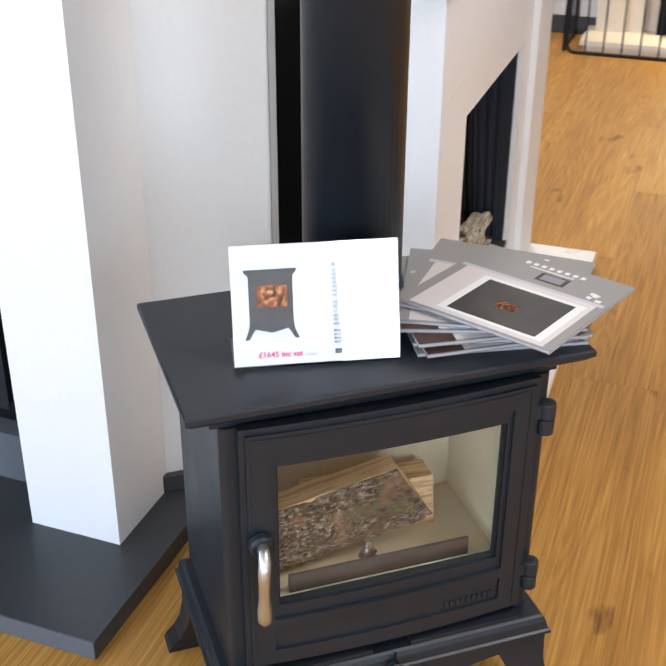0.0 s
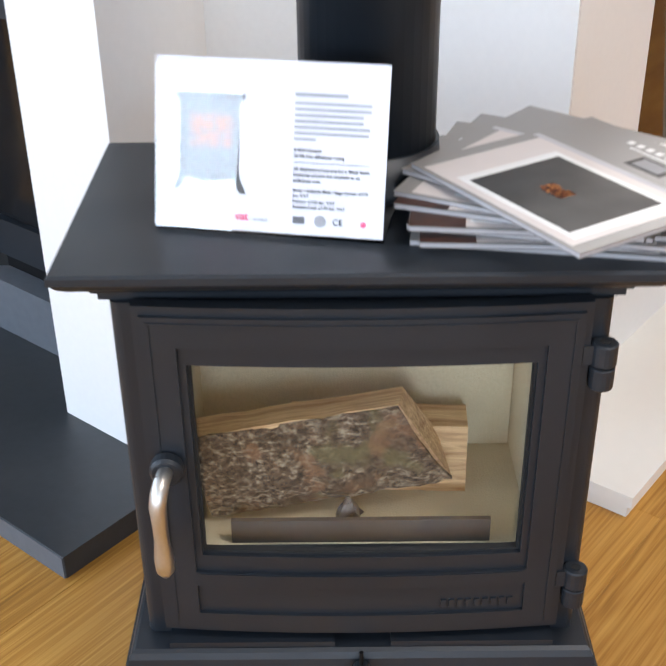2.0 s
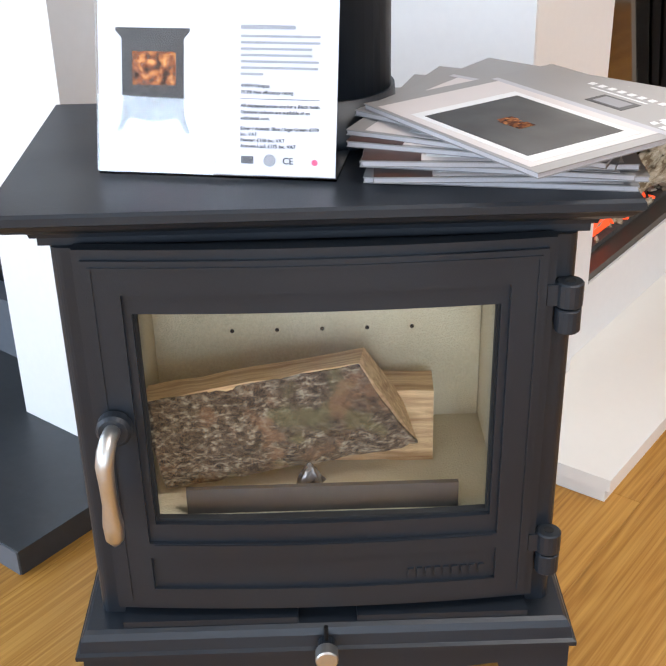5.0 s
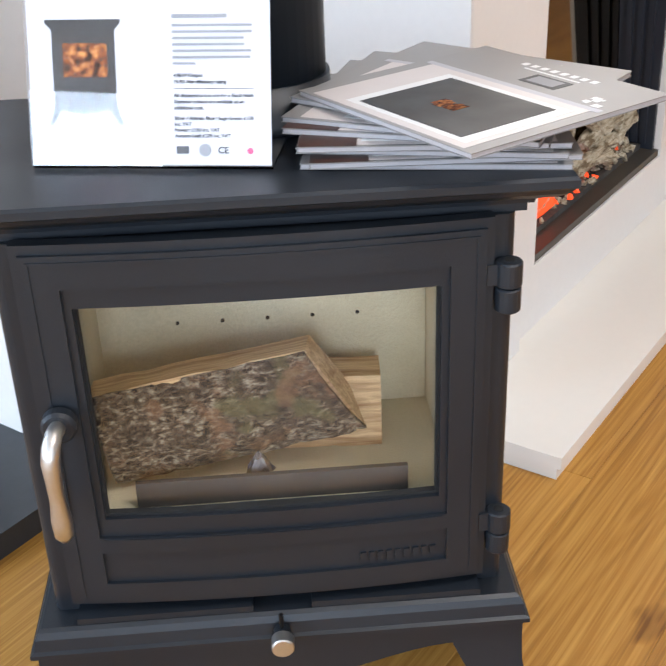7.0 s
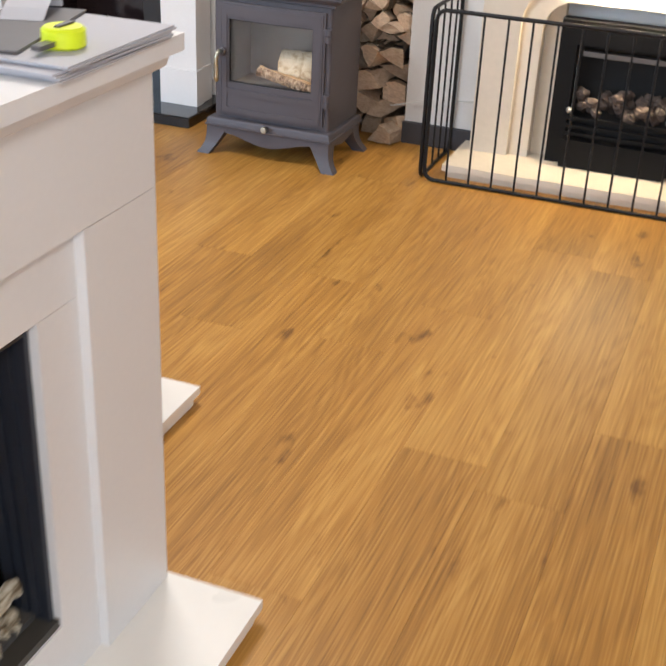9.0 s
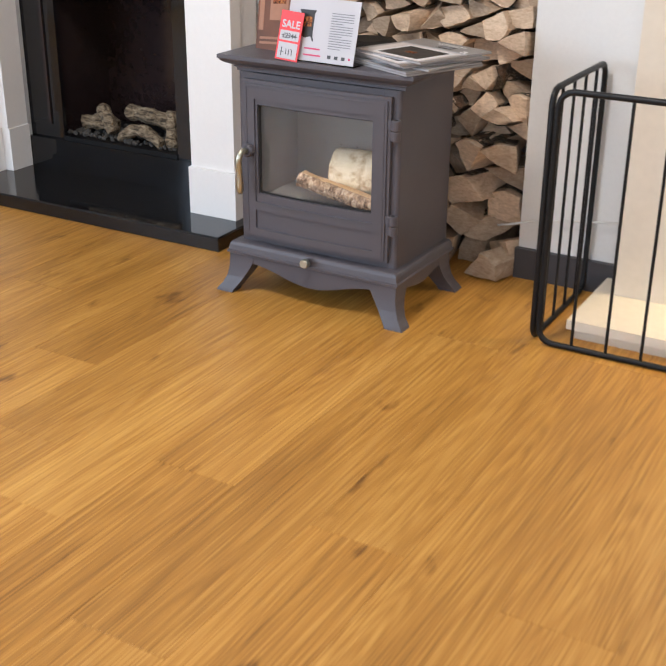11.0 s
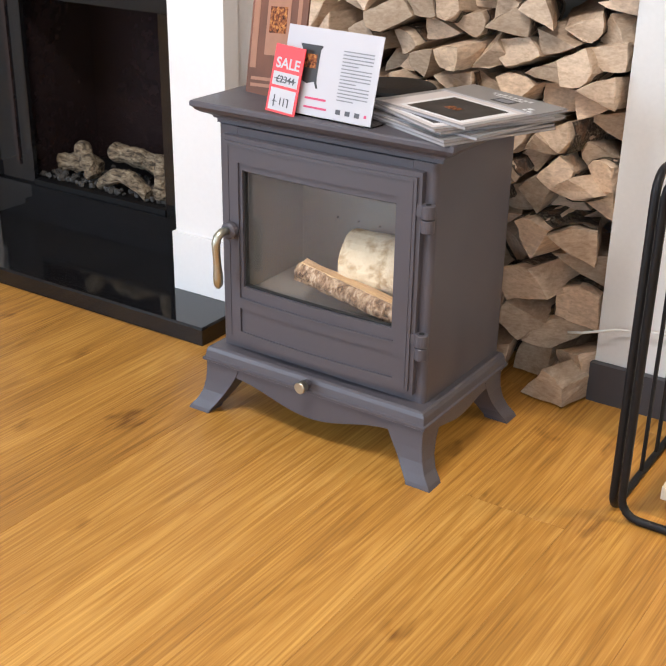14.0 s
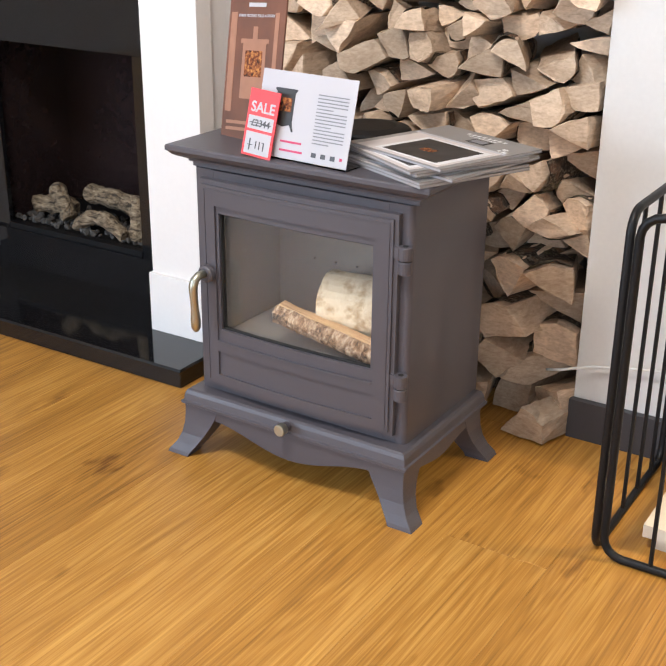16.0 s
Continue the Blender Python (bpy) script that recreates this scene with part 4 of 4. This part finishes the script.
for k in range(64):
    c = bmesh.new()
    bmesh.ops.create_icosphere(c, subdivisions=2, radius=rnd.uniform(0.013, 0.023))
    roughen(c, 0.013, 55, k)
    roughen(c, 0.005, 160, k)
    row = k // 22
    bmesh.ops.translate(c, verts=c.verts, vec=(rnd.uniform(1.50, 1.82), 0.155 + rnd.uniform(0, 0.09), 0.258 + row * 0.026 + rnd.uniform(-0.008, 0.008)))
    part("coal", c, M_coal, bf)
area_lamp("alcove_lamp", V @ look((1.66, 0.160, 0.682), (1.66, 0.150, 0.0)), 0.40, 0.016, 8.0, (1.0, 0.80, 0.48))

# fire guard
fg = thing("fire_guard", V, "black tubular steel fire guard standing round the hearth", "fire guard")
GW0, GW1, GD0, GD1, GT, GR = 1.034, 2.30, -0.130, 0.262, 0.614, 0.035


def loop_bm(p, r=0.0075):
    return tube(p + [p[0], p[1]], r, 10)


def rounded(u0, u1, z0, z1, r, place):
    pts = []
    for cu, cz, a0 in ((u1 - r, z0 + r, -90), (u1 - r, z1 - r, 0), (u0 + r, z1 - r, 90), (u0 + r, z0 + r, 180)):
        for i in range(5):
            a = radians(a0 + 90 * i / 4)
            pts.append(place(cu + r * math.cos(a), cz + r * math.sin(a)))
    return pts


part("front_frame", loop_bm(rounded(GW0, GW1, 0.0075, GT, GR, lambda u, z: (u, GD0, z))), M_tube, fg, smooth=True)
for x in (GW0 - 0.017, GW1 + 0.017):
    part("side_frame", loop_bm(rounded(GD0 + 0.006, GD1, 0.0075, GT, GR, lambda u, z: (x, u, z))), M_tube, fg, smooth=True)
    for k in range(4):
        part("bar", rod((x, GD0 + 0.083 * (k + 1) - 0.01, 0.0075), 0.004, GT - 0.0075, "z", 8), M_tube, fg)
k = 1
while GW0 + 0.0835 * k < GW1 - 0.02:
    part("bar", rod((GW0 + 0.0835 * k, GD0, 0.0075), 0.004, GT - 0.0075, "z", 8), M_tube, fg)
    k += 1

# cable across the wall
solid("cable", tube([V @ Vector(p) for p in ((0.770, 0.24, 0.150), (0.80, 0.235, 0.158), (0.86, 0.262, 0.170), (0.95, 0.262, 0.186), (1.10, 0.262, 0.205))], 0.0028, 8), M_cable, Matrix(),
      "thin white cable across the wall beside the firewood", "cable", smooth=True)

# ---------------------------------------------------------------- stacked firewood


def cells(w, h, count, seed):
    """A packed layout of convex cells in a w by h field."""
    rnd = random.Random(seed)
    pts = [Vector((rnd.uniform(0, w), rnd.uniform(0, h))) for _ in range(count)]
    out = []
    for turn in range(3):
        out = []
        for i, p in enumerate(pts):
            poly = [Vector((0, 0)), Vector((w, 0)), Vector((w, h)), Vector((0, h))]
            for j, q in enumerate(pts):
                if i == j or (q - p).length > 0.4:
                    continue
                mid, d = (p + q) / 2, q - p
                nxt = []
                for a, b in zip(poly, poly[1:] + poly[:1]):
                    da, db = (a - mid).dot(d), (b - mid).dot(d)
                    if da <= 0:
                        nxt.append(a)
                    if da * db < 0:
                        nxt.append(a.lerp(b, da / (da - db)))
                poly = nxt
            out.append(poly)
        if turn < 2:
            pts = [sum(c, Vector((0, 0))) / len(c) for c in out]
    return out


def simplify(poly, keep):
    poly = list(poly)
    while len(poly) > keep:
        n = len(poly)
        areas = [abs((poly[i] - poly[i - 1]).cross(poly[(i + 1) % n] - poly[i])) for i in range(n)]
        poly.pop(areas.index(min(areas)))
    return poly


def stack_log(seed, poly, at, turn, depth=0.24):
    """A split log lying front to back; poly is its section about its own middle."""
    rnd = random.Random(seed)
    n = len(poly)
    bark_side = rnd.randrange(n) if rnd.random() < 0.6 else None
    pts = []
    for k, (a, b) in enumerate(zip(poly, poly[1:] + poly[:1])):
        nrm = Vector((b.y - a.y, a.x - b.x)).normalized()
        bulge = 0.014 if k == bark_side else 0.002
        for j in range(4):
            q = a.lerp(b, j / 4)
            pts.append(q + nrm * bulge * math.sin(math.pi * j / 4))
    lg = thing("firewood_log", V @ pose(*at, *turn), "seasoned split log in a dry firewood stack", "log", "stacked firewood")
    low = min(p.y for p in pts)
    if at[2] + low < 0.004:
        lg.location.z -= at[2] + low - 0.004
    tilt = rnd.uniform(-0.45, 0.45), rnd.uniform(-0.45, 0.35)
    rings = []
    for d in (0.0, 0.004, 0.03, 0.08, 0.14, depth):
        f = 0.965 if d == 0 else 1.0
        fade = max(0.0, 1 - d / 0.1)
        rings.append([(p.x * f, d + fade * (p.x * tilt[0] + p.y * tilt[1]), p.y * f) for p in pts])
    lb = loft(rings)
    roughen(lb, 0.005, 38, seed)
    roughen(lb, 0.0025, 110, seed)
    part("split_wood", lb, M_stack, lg)
    if bark_side is not None:
        a, b = poly[bark_side], poly[(bark_side + 1) % n]
        nrm = Vector((b.y - a.y, a.x - b.x)).normalized()
        bb = bmesh.new()
        row = [[bb.verts.new((q.x, d, q.y)) for q in [a.lerp(b, j / 6) + nrm * (0.003 + 0.0145 * math.sin(math.pi * j / 6)) for j in range(7)]] for d in (0.010, 0.03, 0.05, 0.08, 0.12, 0.16, 0.22)]
        for r0, r1 in zip(row, row[1:]):
            for j in range(6):
                bb.faces.new((r0[j], r0[j + 1], r1[j + 1], r1[j]))
        roughen(bb, 0.005, 60, seed)
        part("bark", bb, M_bark, lg, "grey-brown bark")
    return lg


rnd = random.Random(31)
for i, poly in enumerate(cells(0.775 / 1.35, 1.25, 240, 12)):
    poly = simplify([Vector((p.x * 1.35, p.y)) for p in poly], rnd.choice((3, 3, 3, 4, 4)))
    c = sum(poly, Vector((0, 0))) / len(poly)
    grow = rnd.uniform(0.94, 1.02)
    stack_log(i, [(p - c) * grow for p in poly], (0.035 + c.x, 0.275 + rnd.uniform(-0.055, 0.06) - 0.02 * (c.y < 0.2), max(c.y, 0)), (rnd.uniform(-9, 6), rnd.uniform(-6, 6), rnd.uniform(-20, 20)))
# the one that has slipped forwards
stack_log(501, [Vector(q) for q in ((-0.052, -0.034), (0.046, -0.036), (0.050, 0.014), (0.008, 0.044))], (0.745, 0.185, 0.040), (0, 0, -14), 0.16)

# ---------------------------------------------------------------- papers and signs


def bar(x0, x1, z0, z1, y=-0.0005):
    return box(x0, x1, y - 0.0004, y, z0, z1)


def printed_stove(parent, x0, x1, z0, z1, y):
    """A flat printed picture of a stove."""
    w, h = x1 - x0, z1 - z0
    pts = [(x0 + 0.10 * w, z0 + 0.90 * h), (x0 + 0.10 * w, z0 + 0.24 * h), (x0 + 0.08 * w, z0 + 0.14 * h), (x0, z0), (x0 + 0.08 * w, z0), (x0 + 0.20 * w, z0 + 0.15 * h), (x0 + 0.5 * w, z0 + 0.09 * h),
           (x0 + 0.80 * w, z0 + 0.15 * h), (x0 + 0.92 * w, z0), (x1, z0), (x0 + 0.92 * w, z0 + 0.14 * h), (x0 + 0.90 * w, z0 + 0.24 * h), (x0 + 0.90 * w, z0 + 0.90 * h), (x0 + 0.98 * w, z0 + 0.97 * h), (x0 + 0.98 * w, z1), (x0 + 0.02 * w, z1), (x0 + 0.02 * w, z0 + 0.97 * h)]
    part("printed_picture", prism(pts, y - 0.0004, y), M_photo_dark, parent, "printed picture of a dark stove")
    part("printed_picture", bar(x0 + 0.24 * w, x0 + 0.80 * w, z0 + 0.46 * h, z0 + 0.78 * h, y - 0.0006), M_photo_fire, parent, "printed flames")


def sign_holder(m, w, h, tilt, label, text_block):
    """A clear holder with a leaning printed sheet; origin at the foot of its front edge, centred."""
    sg = thing("sign_holder", m, label, "sign")
    lean = Matrix.Rotation(radians(-tilt), 4, "X")
    part("stand", box(-w / 2, w / 2, 0.001, 0.085, 0.0005, 0.0030), M_acrylic, sg, "clear acrylic foot", bevel=0.0005)
    sh = new("sheet", finish("sheet", box(-w / 2 + 0.001, w / 2 - 0.001, 0.0, 0.0012, 0.004, h - 0.001), M_paper))
    sh.parent = sg
    sh.matrix_basis = lean
    tagged(sh, "white printed sheet")
    if tilt < 15:
        text_block(sh)
        return sg
    ac = part("cover", box(-w / 2, w / 2, -0.0035, -0.0018, 0.003, h), M_acrylic, sg, "clear acrylic front", m=lean)
    ac.visible_shadow = False
    text_block(sh)
    return sg


UP = Matrix.Rotation(radians(90), 4, "X")


def sheet_a(sh):
    printed_stove(sh, -0.092, -0.022, 0.038, 0.128, -0.0004)
    words("price", "\u00a31645 inc vat", 0.0105, M_ink_red, sh, Matrix.Translation((-0.076, -0.0006, 0.014)) @ UP, "crimson price line")
    words("price", "in black", 0.0045, M_ink_pale, sh, Matrix.Translation((-0.014, -0.0006, 0.014)) @ UP)
    part("heading", bar(0.022, 0.070, 0.1285, 0.1318), M_ink_pale, sh)
    rnd = random.Random(2)
    for k in range(7):
        part("text_line", bar(0.022, 0.022 + (0.020 if k == 6 else rnd.uniform(0.062, 0.070)), 0.1215 - 0.0053 * k, 0.1236 - 0.0053 * k), M_ink_pale, sh)
    lines = (("4.9kW Output", 0.0795), ("75.9% Net efficiency rating", 0.0740), ("All displayed prices are for a Black finish.", 0.0625), ("Optional colours are available at an", 0.0572), ("additional cost.", 0.0519),
             ("Silver / Atlantic Blue / Sage Green: \u00a3170", 0.0430), ("inc. VAT", 0.0380), ("Pewter: \u00a3150 inc. VAT", 0.0330), ("Autumn Leaf: \u00a3175 inc. VAT", 0.0280))
    for t, z in lines:
        words("text_line", t, 0.0043, M_ink, sh, Matrix.Translation((0.022, -0.0006, z)) @ UP)
    part("rule", bar(0.022, 0.092, 0.0695, 0.0700), M_ink, sh)
    part("emblem", bar(0.023, 0.034, 0.014, 0.0205), M_ink, sh, "dark emblem")
    part("emblem", prism([(0.0485 + 0.0055 * math.cos(a * 0.4488), 0.0172 + 0.0055 * math.sin(a * 0.4488)) for a in range(14)], -0.0009, -0.0005), M_ink_pale, sh, "round pale emblem")
    words("mark", "CE", 0.008, M_ink, sh, Matrix.Translation((0.060, -0.0006, 0.0145)) @ UP)
    part("emblem", prism([(0.0885 + 0.0028 * math.cos(a * 0.4488), 0.0165 + 0.0028 * math.sin(a * 0.4488)) for a in range(14)], -0.0009, -0.0005), M_ink_red, sh, "small crimson dot")


def sheet_b(sh):
    printed_stove(sh, -0.070, -0.020, 0.050, 0.122, -0.0004)
    for z, wd in ((0.031, 0.046), (0.016, 0.050)):
        part("price_line", bar(-0.044, -0.044 + wd, z, z + 0.0036), M_ink_red, sh, "crimson price line")
    for k in range(15):
        part("text_line", bar(0.024, 0.024 + (0.035 if k % 5 == 4 else 0.064), 0.118 - 0.0058 * k, 0.120 - 0.0058 * k), M_ink_pale, sh)
    for x in (0.026, 0.046, 0.066):
        part("emblem", bar(x, x + 0.010, 0.014, 0.022), M_ink, sh)
    part("emblem", bar(0.086, 0.091, 0.016, 0.021), M_ink_red, sh)


sign_holder(A @ pose(-0.086, 0.0625, 0.6195, 0, 0, -10.5), 0.216, 0.160, 16, "clear acrylic sign holder with a white price sheet on the stove", sheet_a)
sign_holder(B @ pose(0.0076, 0.004, 0.6255, 0, 0, -4), 0.205, 0.152, 14, "clear acrylic sign holder with a white sheet beside a sale card", sheet_b)

# sale card
sc = thing("sale_card", B @ pose(-0.077, -0.001, 0.6255, -13, 3, -4), "red and white sale price card leaning on a sign holder", "card")
part("card", box(-0.033, 0.033, -0.0028, -0.0012, 0.0, 0.116), M_red, sc, bevel=0.0)
part("price_box", bar(-0.028, 0.028, 0.004, 0.042, -0.003), M_paper, sc)
part("price_box", bar(-0.028, 0.028, 0.047, 0.070, -0.003), M_paper, sc)
words("lettering", "SALE", 0.0250, M_paper, sc, Matrix.Translation((0.0, -0.0031, 0.077)) @ UP, align="CENTER")
words("price", "\u00a32344", 0.0165, M_ink, sc, Matrix.Translation((0.0, -0.0036, 0.0525)) @ UP, "handwritten crossed-out price", align="CENTER")
for x0, x1, z0, z1 in ((-0.024, 0.024, 0.0575, 0.0588), (-0.018, -0.0155, 0.010, 0.030), (-0.021, -0.010, 0.0185, 0.0200), (-0.004, -0.0018, 0.014, 0.027), (0.004, 0.0062, 0.013, 0.027), (0.013, 0.0152, 0.012, 0.027), (0.009, 0.0150, 0.0255, 0.027)):
    part("pen_stroke", bar(x0, x1, z0, z1, -0.0036), M_ink, sc)

# tall leaflet standing behind
lf = thing("leaflet_stand", B @ pose(-0.167, 0.094, 0.6255, -12, -4, -9), "tall copper-brown leaflet in a stand on the grey stove", "leaflet")
part("sheet", box(-0.072, 0.072, 0.0, 0.004, 0.0, 0.262), M_photo_warm, lf, bevel=0.0005)
part("printed_picture", bar(-0.030, 0.030, 0.075, 0.175, -0.0004), M_photo_tan, lf, "printed copper stove")
part("printed_picture", bar(-0.036, 0.036, 0.175, 0.183, -0.0004), M_photo_tan, lf)
part("printed_picture", bar(-0.006, 0.006, 0.183, 0.205, -0.0004), M_photo_tan, lf)
part("printed_picture", bar(-0.022, 0.022, 0.115, 0.162, -0.0009), M_photo_fire, lf, "printed flames")
part("printed_frame", bar(-0.066, -0.050, 0.050, 0.230, -0.0004), M_photo_tan, lf)
part("printed_frame", bar(0.048, 0.058, 0.050, 0.230, -0.0004), M_photo_tan, lf)
words("lettering", "EVERY PICTURE TELLS A STORY", 0.0066, M_paper, lf, Matrix.Translation((0.0, -0.0006, 0.222)) @ UP, align="CENTER")
part("brand_bar", bar(-0.022, 0.022, 0.240, 0.247), M_paper, lf)
for z in (0.016, 0.028):
    part("text_line", bar(-0.060, 0.050, z, z + 0.006), M_photo_tan, lf)

# brochures


def brochure_kind():
    """One printed brochure, lying flat: spine along -x side, 0.232 by 0.232."""
    b = thing("brochure", pose(0, 0, 0), "grey glossy brochure with a printed fireplace on its cover", "brochure")
    s = 0.116
    pg = bmesh.new()
    box(-s, s, -s, s, 0.0006, 0.0042, pg)
    part("page_block", pg, M_pages, b, "white page edges")
    part("cover", box(-s - 0.001, s + 0.001, -s - 0.001, s + 0.001, 0.0043, 0.0052), M_cover, b, bevel=0.0002)
    part("back_cover", box(-s - 0.001, s + 0.001, -s - 0.001, s + 0.001, 0.0, 0.0005), M_cover, b)
    zt = 0.0053

    def flat(name, x0, x1, y0, y1, m_, label="", dz=0.0):
        part(name, box(x0, x1, y0, y1, zt + dz, zt + dz + 0.00025), m_, b, label)
    flat("printed_surround", -0.100, 0.104, -0.113, 0.030, M_photo_frame, "printed white fire surround")
    flat("printed_surround", -0.110, 0.112, 0.030, 0.038, M_paper)
    flat("printed_step", -0.062, 0.096, -0.104, 0.018, M_silver_ink, "", 0.0003)
    flat("printed_room", -0.050, 0.084, -0.098, 0.010, M_photo_dark, "printed dark fire opening", 0.0006)
    rb = random.Random(6)
    for k in range(9):
        q = rb.uniform(0.0, 0.030)
        flat("printed_flame", -0.006 + q, 0.004 + q, -0.058 + rb.uniform(0, 0.004), -0.048 + rb.uniform(0, 0.012), M_photo_fire, "", 0.0009)
    flat("printed_frame", -0.005, 0.040, 0.052, 0.078, M_photo_dark, "printed picture frame")
    flat("printed_picture", 0.001, 0.034, 0.056, 0.074, M_ink_pale, "", 0.0003)
    for k in range(7):
        q, w_ = rb.uniform(0.068, 0.100), rb.uniform(0.004, 0.009)
        y_ = rb.uniform(0.040, 0.058)
        flat("printed_flower", q, q + w_, y_, y_ + w_ * 0.8, M_silver_ink)
    for k in range(8):
        flat("title_bar", -0.042 + 0.0125 * k, -0.035 + 0.0125 * k, 0.092, 0.100, M_silver_ink)
    flat("title_bar", -0.030, 0.040, 0.084, 0.0865, M_silver_ink)
    return b


bk = brochure_kind()
stack = [(0.178, 0.136, -9.5), (0.176, 0.134, -4), (0.181, 0.138, -13), (0.172, 0.136, -7), (0.180, 0.142, -20), (0.188, 0.140, -27), (0.205, 0.142, -40)]
z = 0.6195
first = True
rnd = random.Random(17)
for x, y, a in stack:
    m = A @ pose(x, y, z, rnd.uniform(-0.25, 0.25), rnd.uniform(-0.25, 0.25), a)
    if first:
        bk.matrix_basis = m
        first = False
    else:
        lower = copy_thing(bk, m)
        if z < 0.645:
            part("printed_corner", box(-0.1165, -0.066, -0.1165, rnd.uniform(-0.06, -0.01), 0.0057, 0.0059), M_photo_deep, lower, "dark red-brown printed corner")
    z += 0.0056
copy_thing(bk, A @ pose(0.210, 0.092, z + 0.0003, 0, 0, -58))
rnd = random.Random(4)
z = 0.6255
for k in range(6):
    copy_thing(bk, B @ pose(0.208 + rnd.uniform(-0.010, 0.010), 0.138 + rnd.uniform(-0.010, 0.010), z, 0, 0, rnd.uniform(-36, -6) if k < 5 else -20))
    z += 0.0054

# papers and tape on the white mantel
mz = 1.0150
for k, (x, y, a, lx) in enumerate(((1.030, 0.043, 1, 0.137), (1.025, 0.041, -1.5, 0.137), (1.038, 0.038, 1, 0.134))):
    pp = thing("leaflet_pad", W @ pose(x, y, mz + 0.0062 * k, 0, 0, a), "white folded leaflets lying on the mantel", "leaflets")
    part("sheet", box(-lx, lx, -0.085, 0.080, 0, 0.0026), M_paper, pp, bevel=0.0008)
    part("sheet", box(-lx - 0.004, lx - 0.003, -0.083, 0.081, 0.0030, 0.0058), M_paper, pp, bevel=0.0008)
fl = thing("leaflet_pad", W @ pose(1.030, 0.125, mz + 0.0190, 0, 0, 14), "dark printed brochure lying on white leaflets", "leaflets")
part("sheet", box(-0.13, 0.13, -0.060, 0.050, 0, 0.004), M_flyer, fl, bevel=0.001)
cu = thing("curled_leaflet", W @ pose(1.115, 0.150, mz + 0.0235, 0, 0, 20), "white leaflet with a curled rounded corner", "leaflet")
cv = [(-0.055, 0.0), (-0.03, 0.012), (0.0, 0.020), (0.03, 0.022), (0.05, 0.014), (0.056, 0.0)]
part("sheet", prism(cv + [(x * 0.97, z_ - 0.0016) for x, z_ in cv[::-1]], -0.03, 0.03), M_paper, cu)
ty = thing("tape_measure", W @ pose(0.985, 0.012, mz + 0.0187), "fluorescent yellow tape measure lying on the leaflets", "tape measure")
part("case", loft([disc_ring((0, 0, z_), r, "z", 32) for z_, r in ((0.0, 0.025), (0.003, 0.028), (0.022, 0.028), (0.026, 0.024))]), M_yellow, ty, bevel=0.0)
part("tab", box(-0.060, -0.026, -0.006, 0.008, 0.006, 0.012), M_flyer, ty, bevel=0.001)
part("belt_clip", box(-0.014, 0.020, -0.004, 0.004, 0.0262, 0.0285), M_flyer, ty, bevel=0.0008)

# ---------------------------------------------------------------- floor planks
floor = thing("floor", frame_pose((0.6, 0.9), (0.62, 0.785)), "warm honey oak laminate floor laid in long planks", "floor", kind="structure")
PW, PL = 0.192, 1.285
plank_me = finish("plank", rect_profile([(-0.012, 0.0), (-0.0005, 0.0), (0.0, 0.0005)], 0, PL - 0.0002, 0, PW - 0.0002), M_floor)
rnd = random.Random(8)
far = []
count = 0
for r in [*range(-26, 22), *range(-44, -26), *range(22, 44)]:
    off = rnd.uniform(0, PL)
    for c in range(-9, 10):
        x, y = c * PL + off - PL, r * PW
        w = floor.matrix_basis @ Vector((x + PL / 2, y + PW / 2, 0))
        if not (X0 - 0.75 < w.x < X1 + 0.75 and Y0 - 0.75 < w.y < Y1 + 0.75):
            continue
        near = -1.6 < w.x < 3.8 and -1.4 < w.y < 5.4
        if near and count < 300:
            ob = new("plank", plank_me)
            ob.parent = floor
            ob.location = (x, y, 0)
            count += 1
        else:
            far.append((x, y))
fb_ = bmesh.new()
for x, y in far:
    box(x, x + PL - 0.0006, y, y + PW - 0.0006, -0.012, 0.0, fb_)
# trimmed along the outer walls
to_local = floor.matrix_basis.inverted()
for at, out in (((X0 - 0.06, 0, 0), (-1, 0, 0)), ((X1 + 0.06, 0, 0), (1, 0, 0)), ((0, Y0 - 0.06, 0), (0, -1, 0)), ((0, Y1 + 0.06, 0), (0, 1, 0))):
    bmesh.ops.bisect_plane(fb_, geom=[*fb_.verts, *fb_.edges, *fb_.faces], plane_co=to_local @ Vector(at), plane_no=to_local.to_3x3() @ Vector(out), clear_outer=True)
tagged(part("far_planks", fb_, M_floor, floor), kind="stuff")
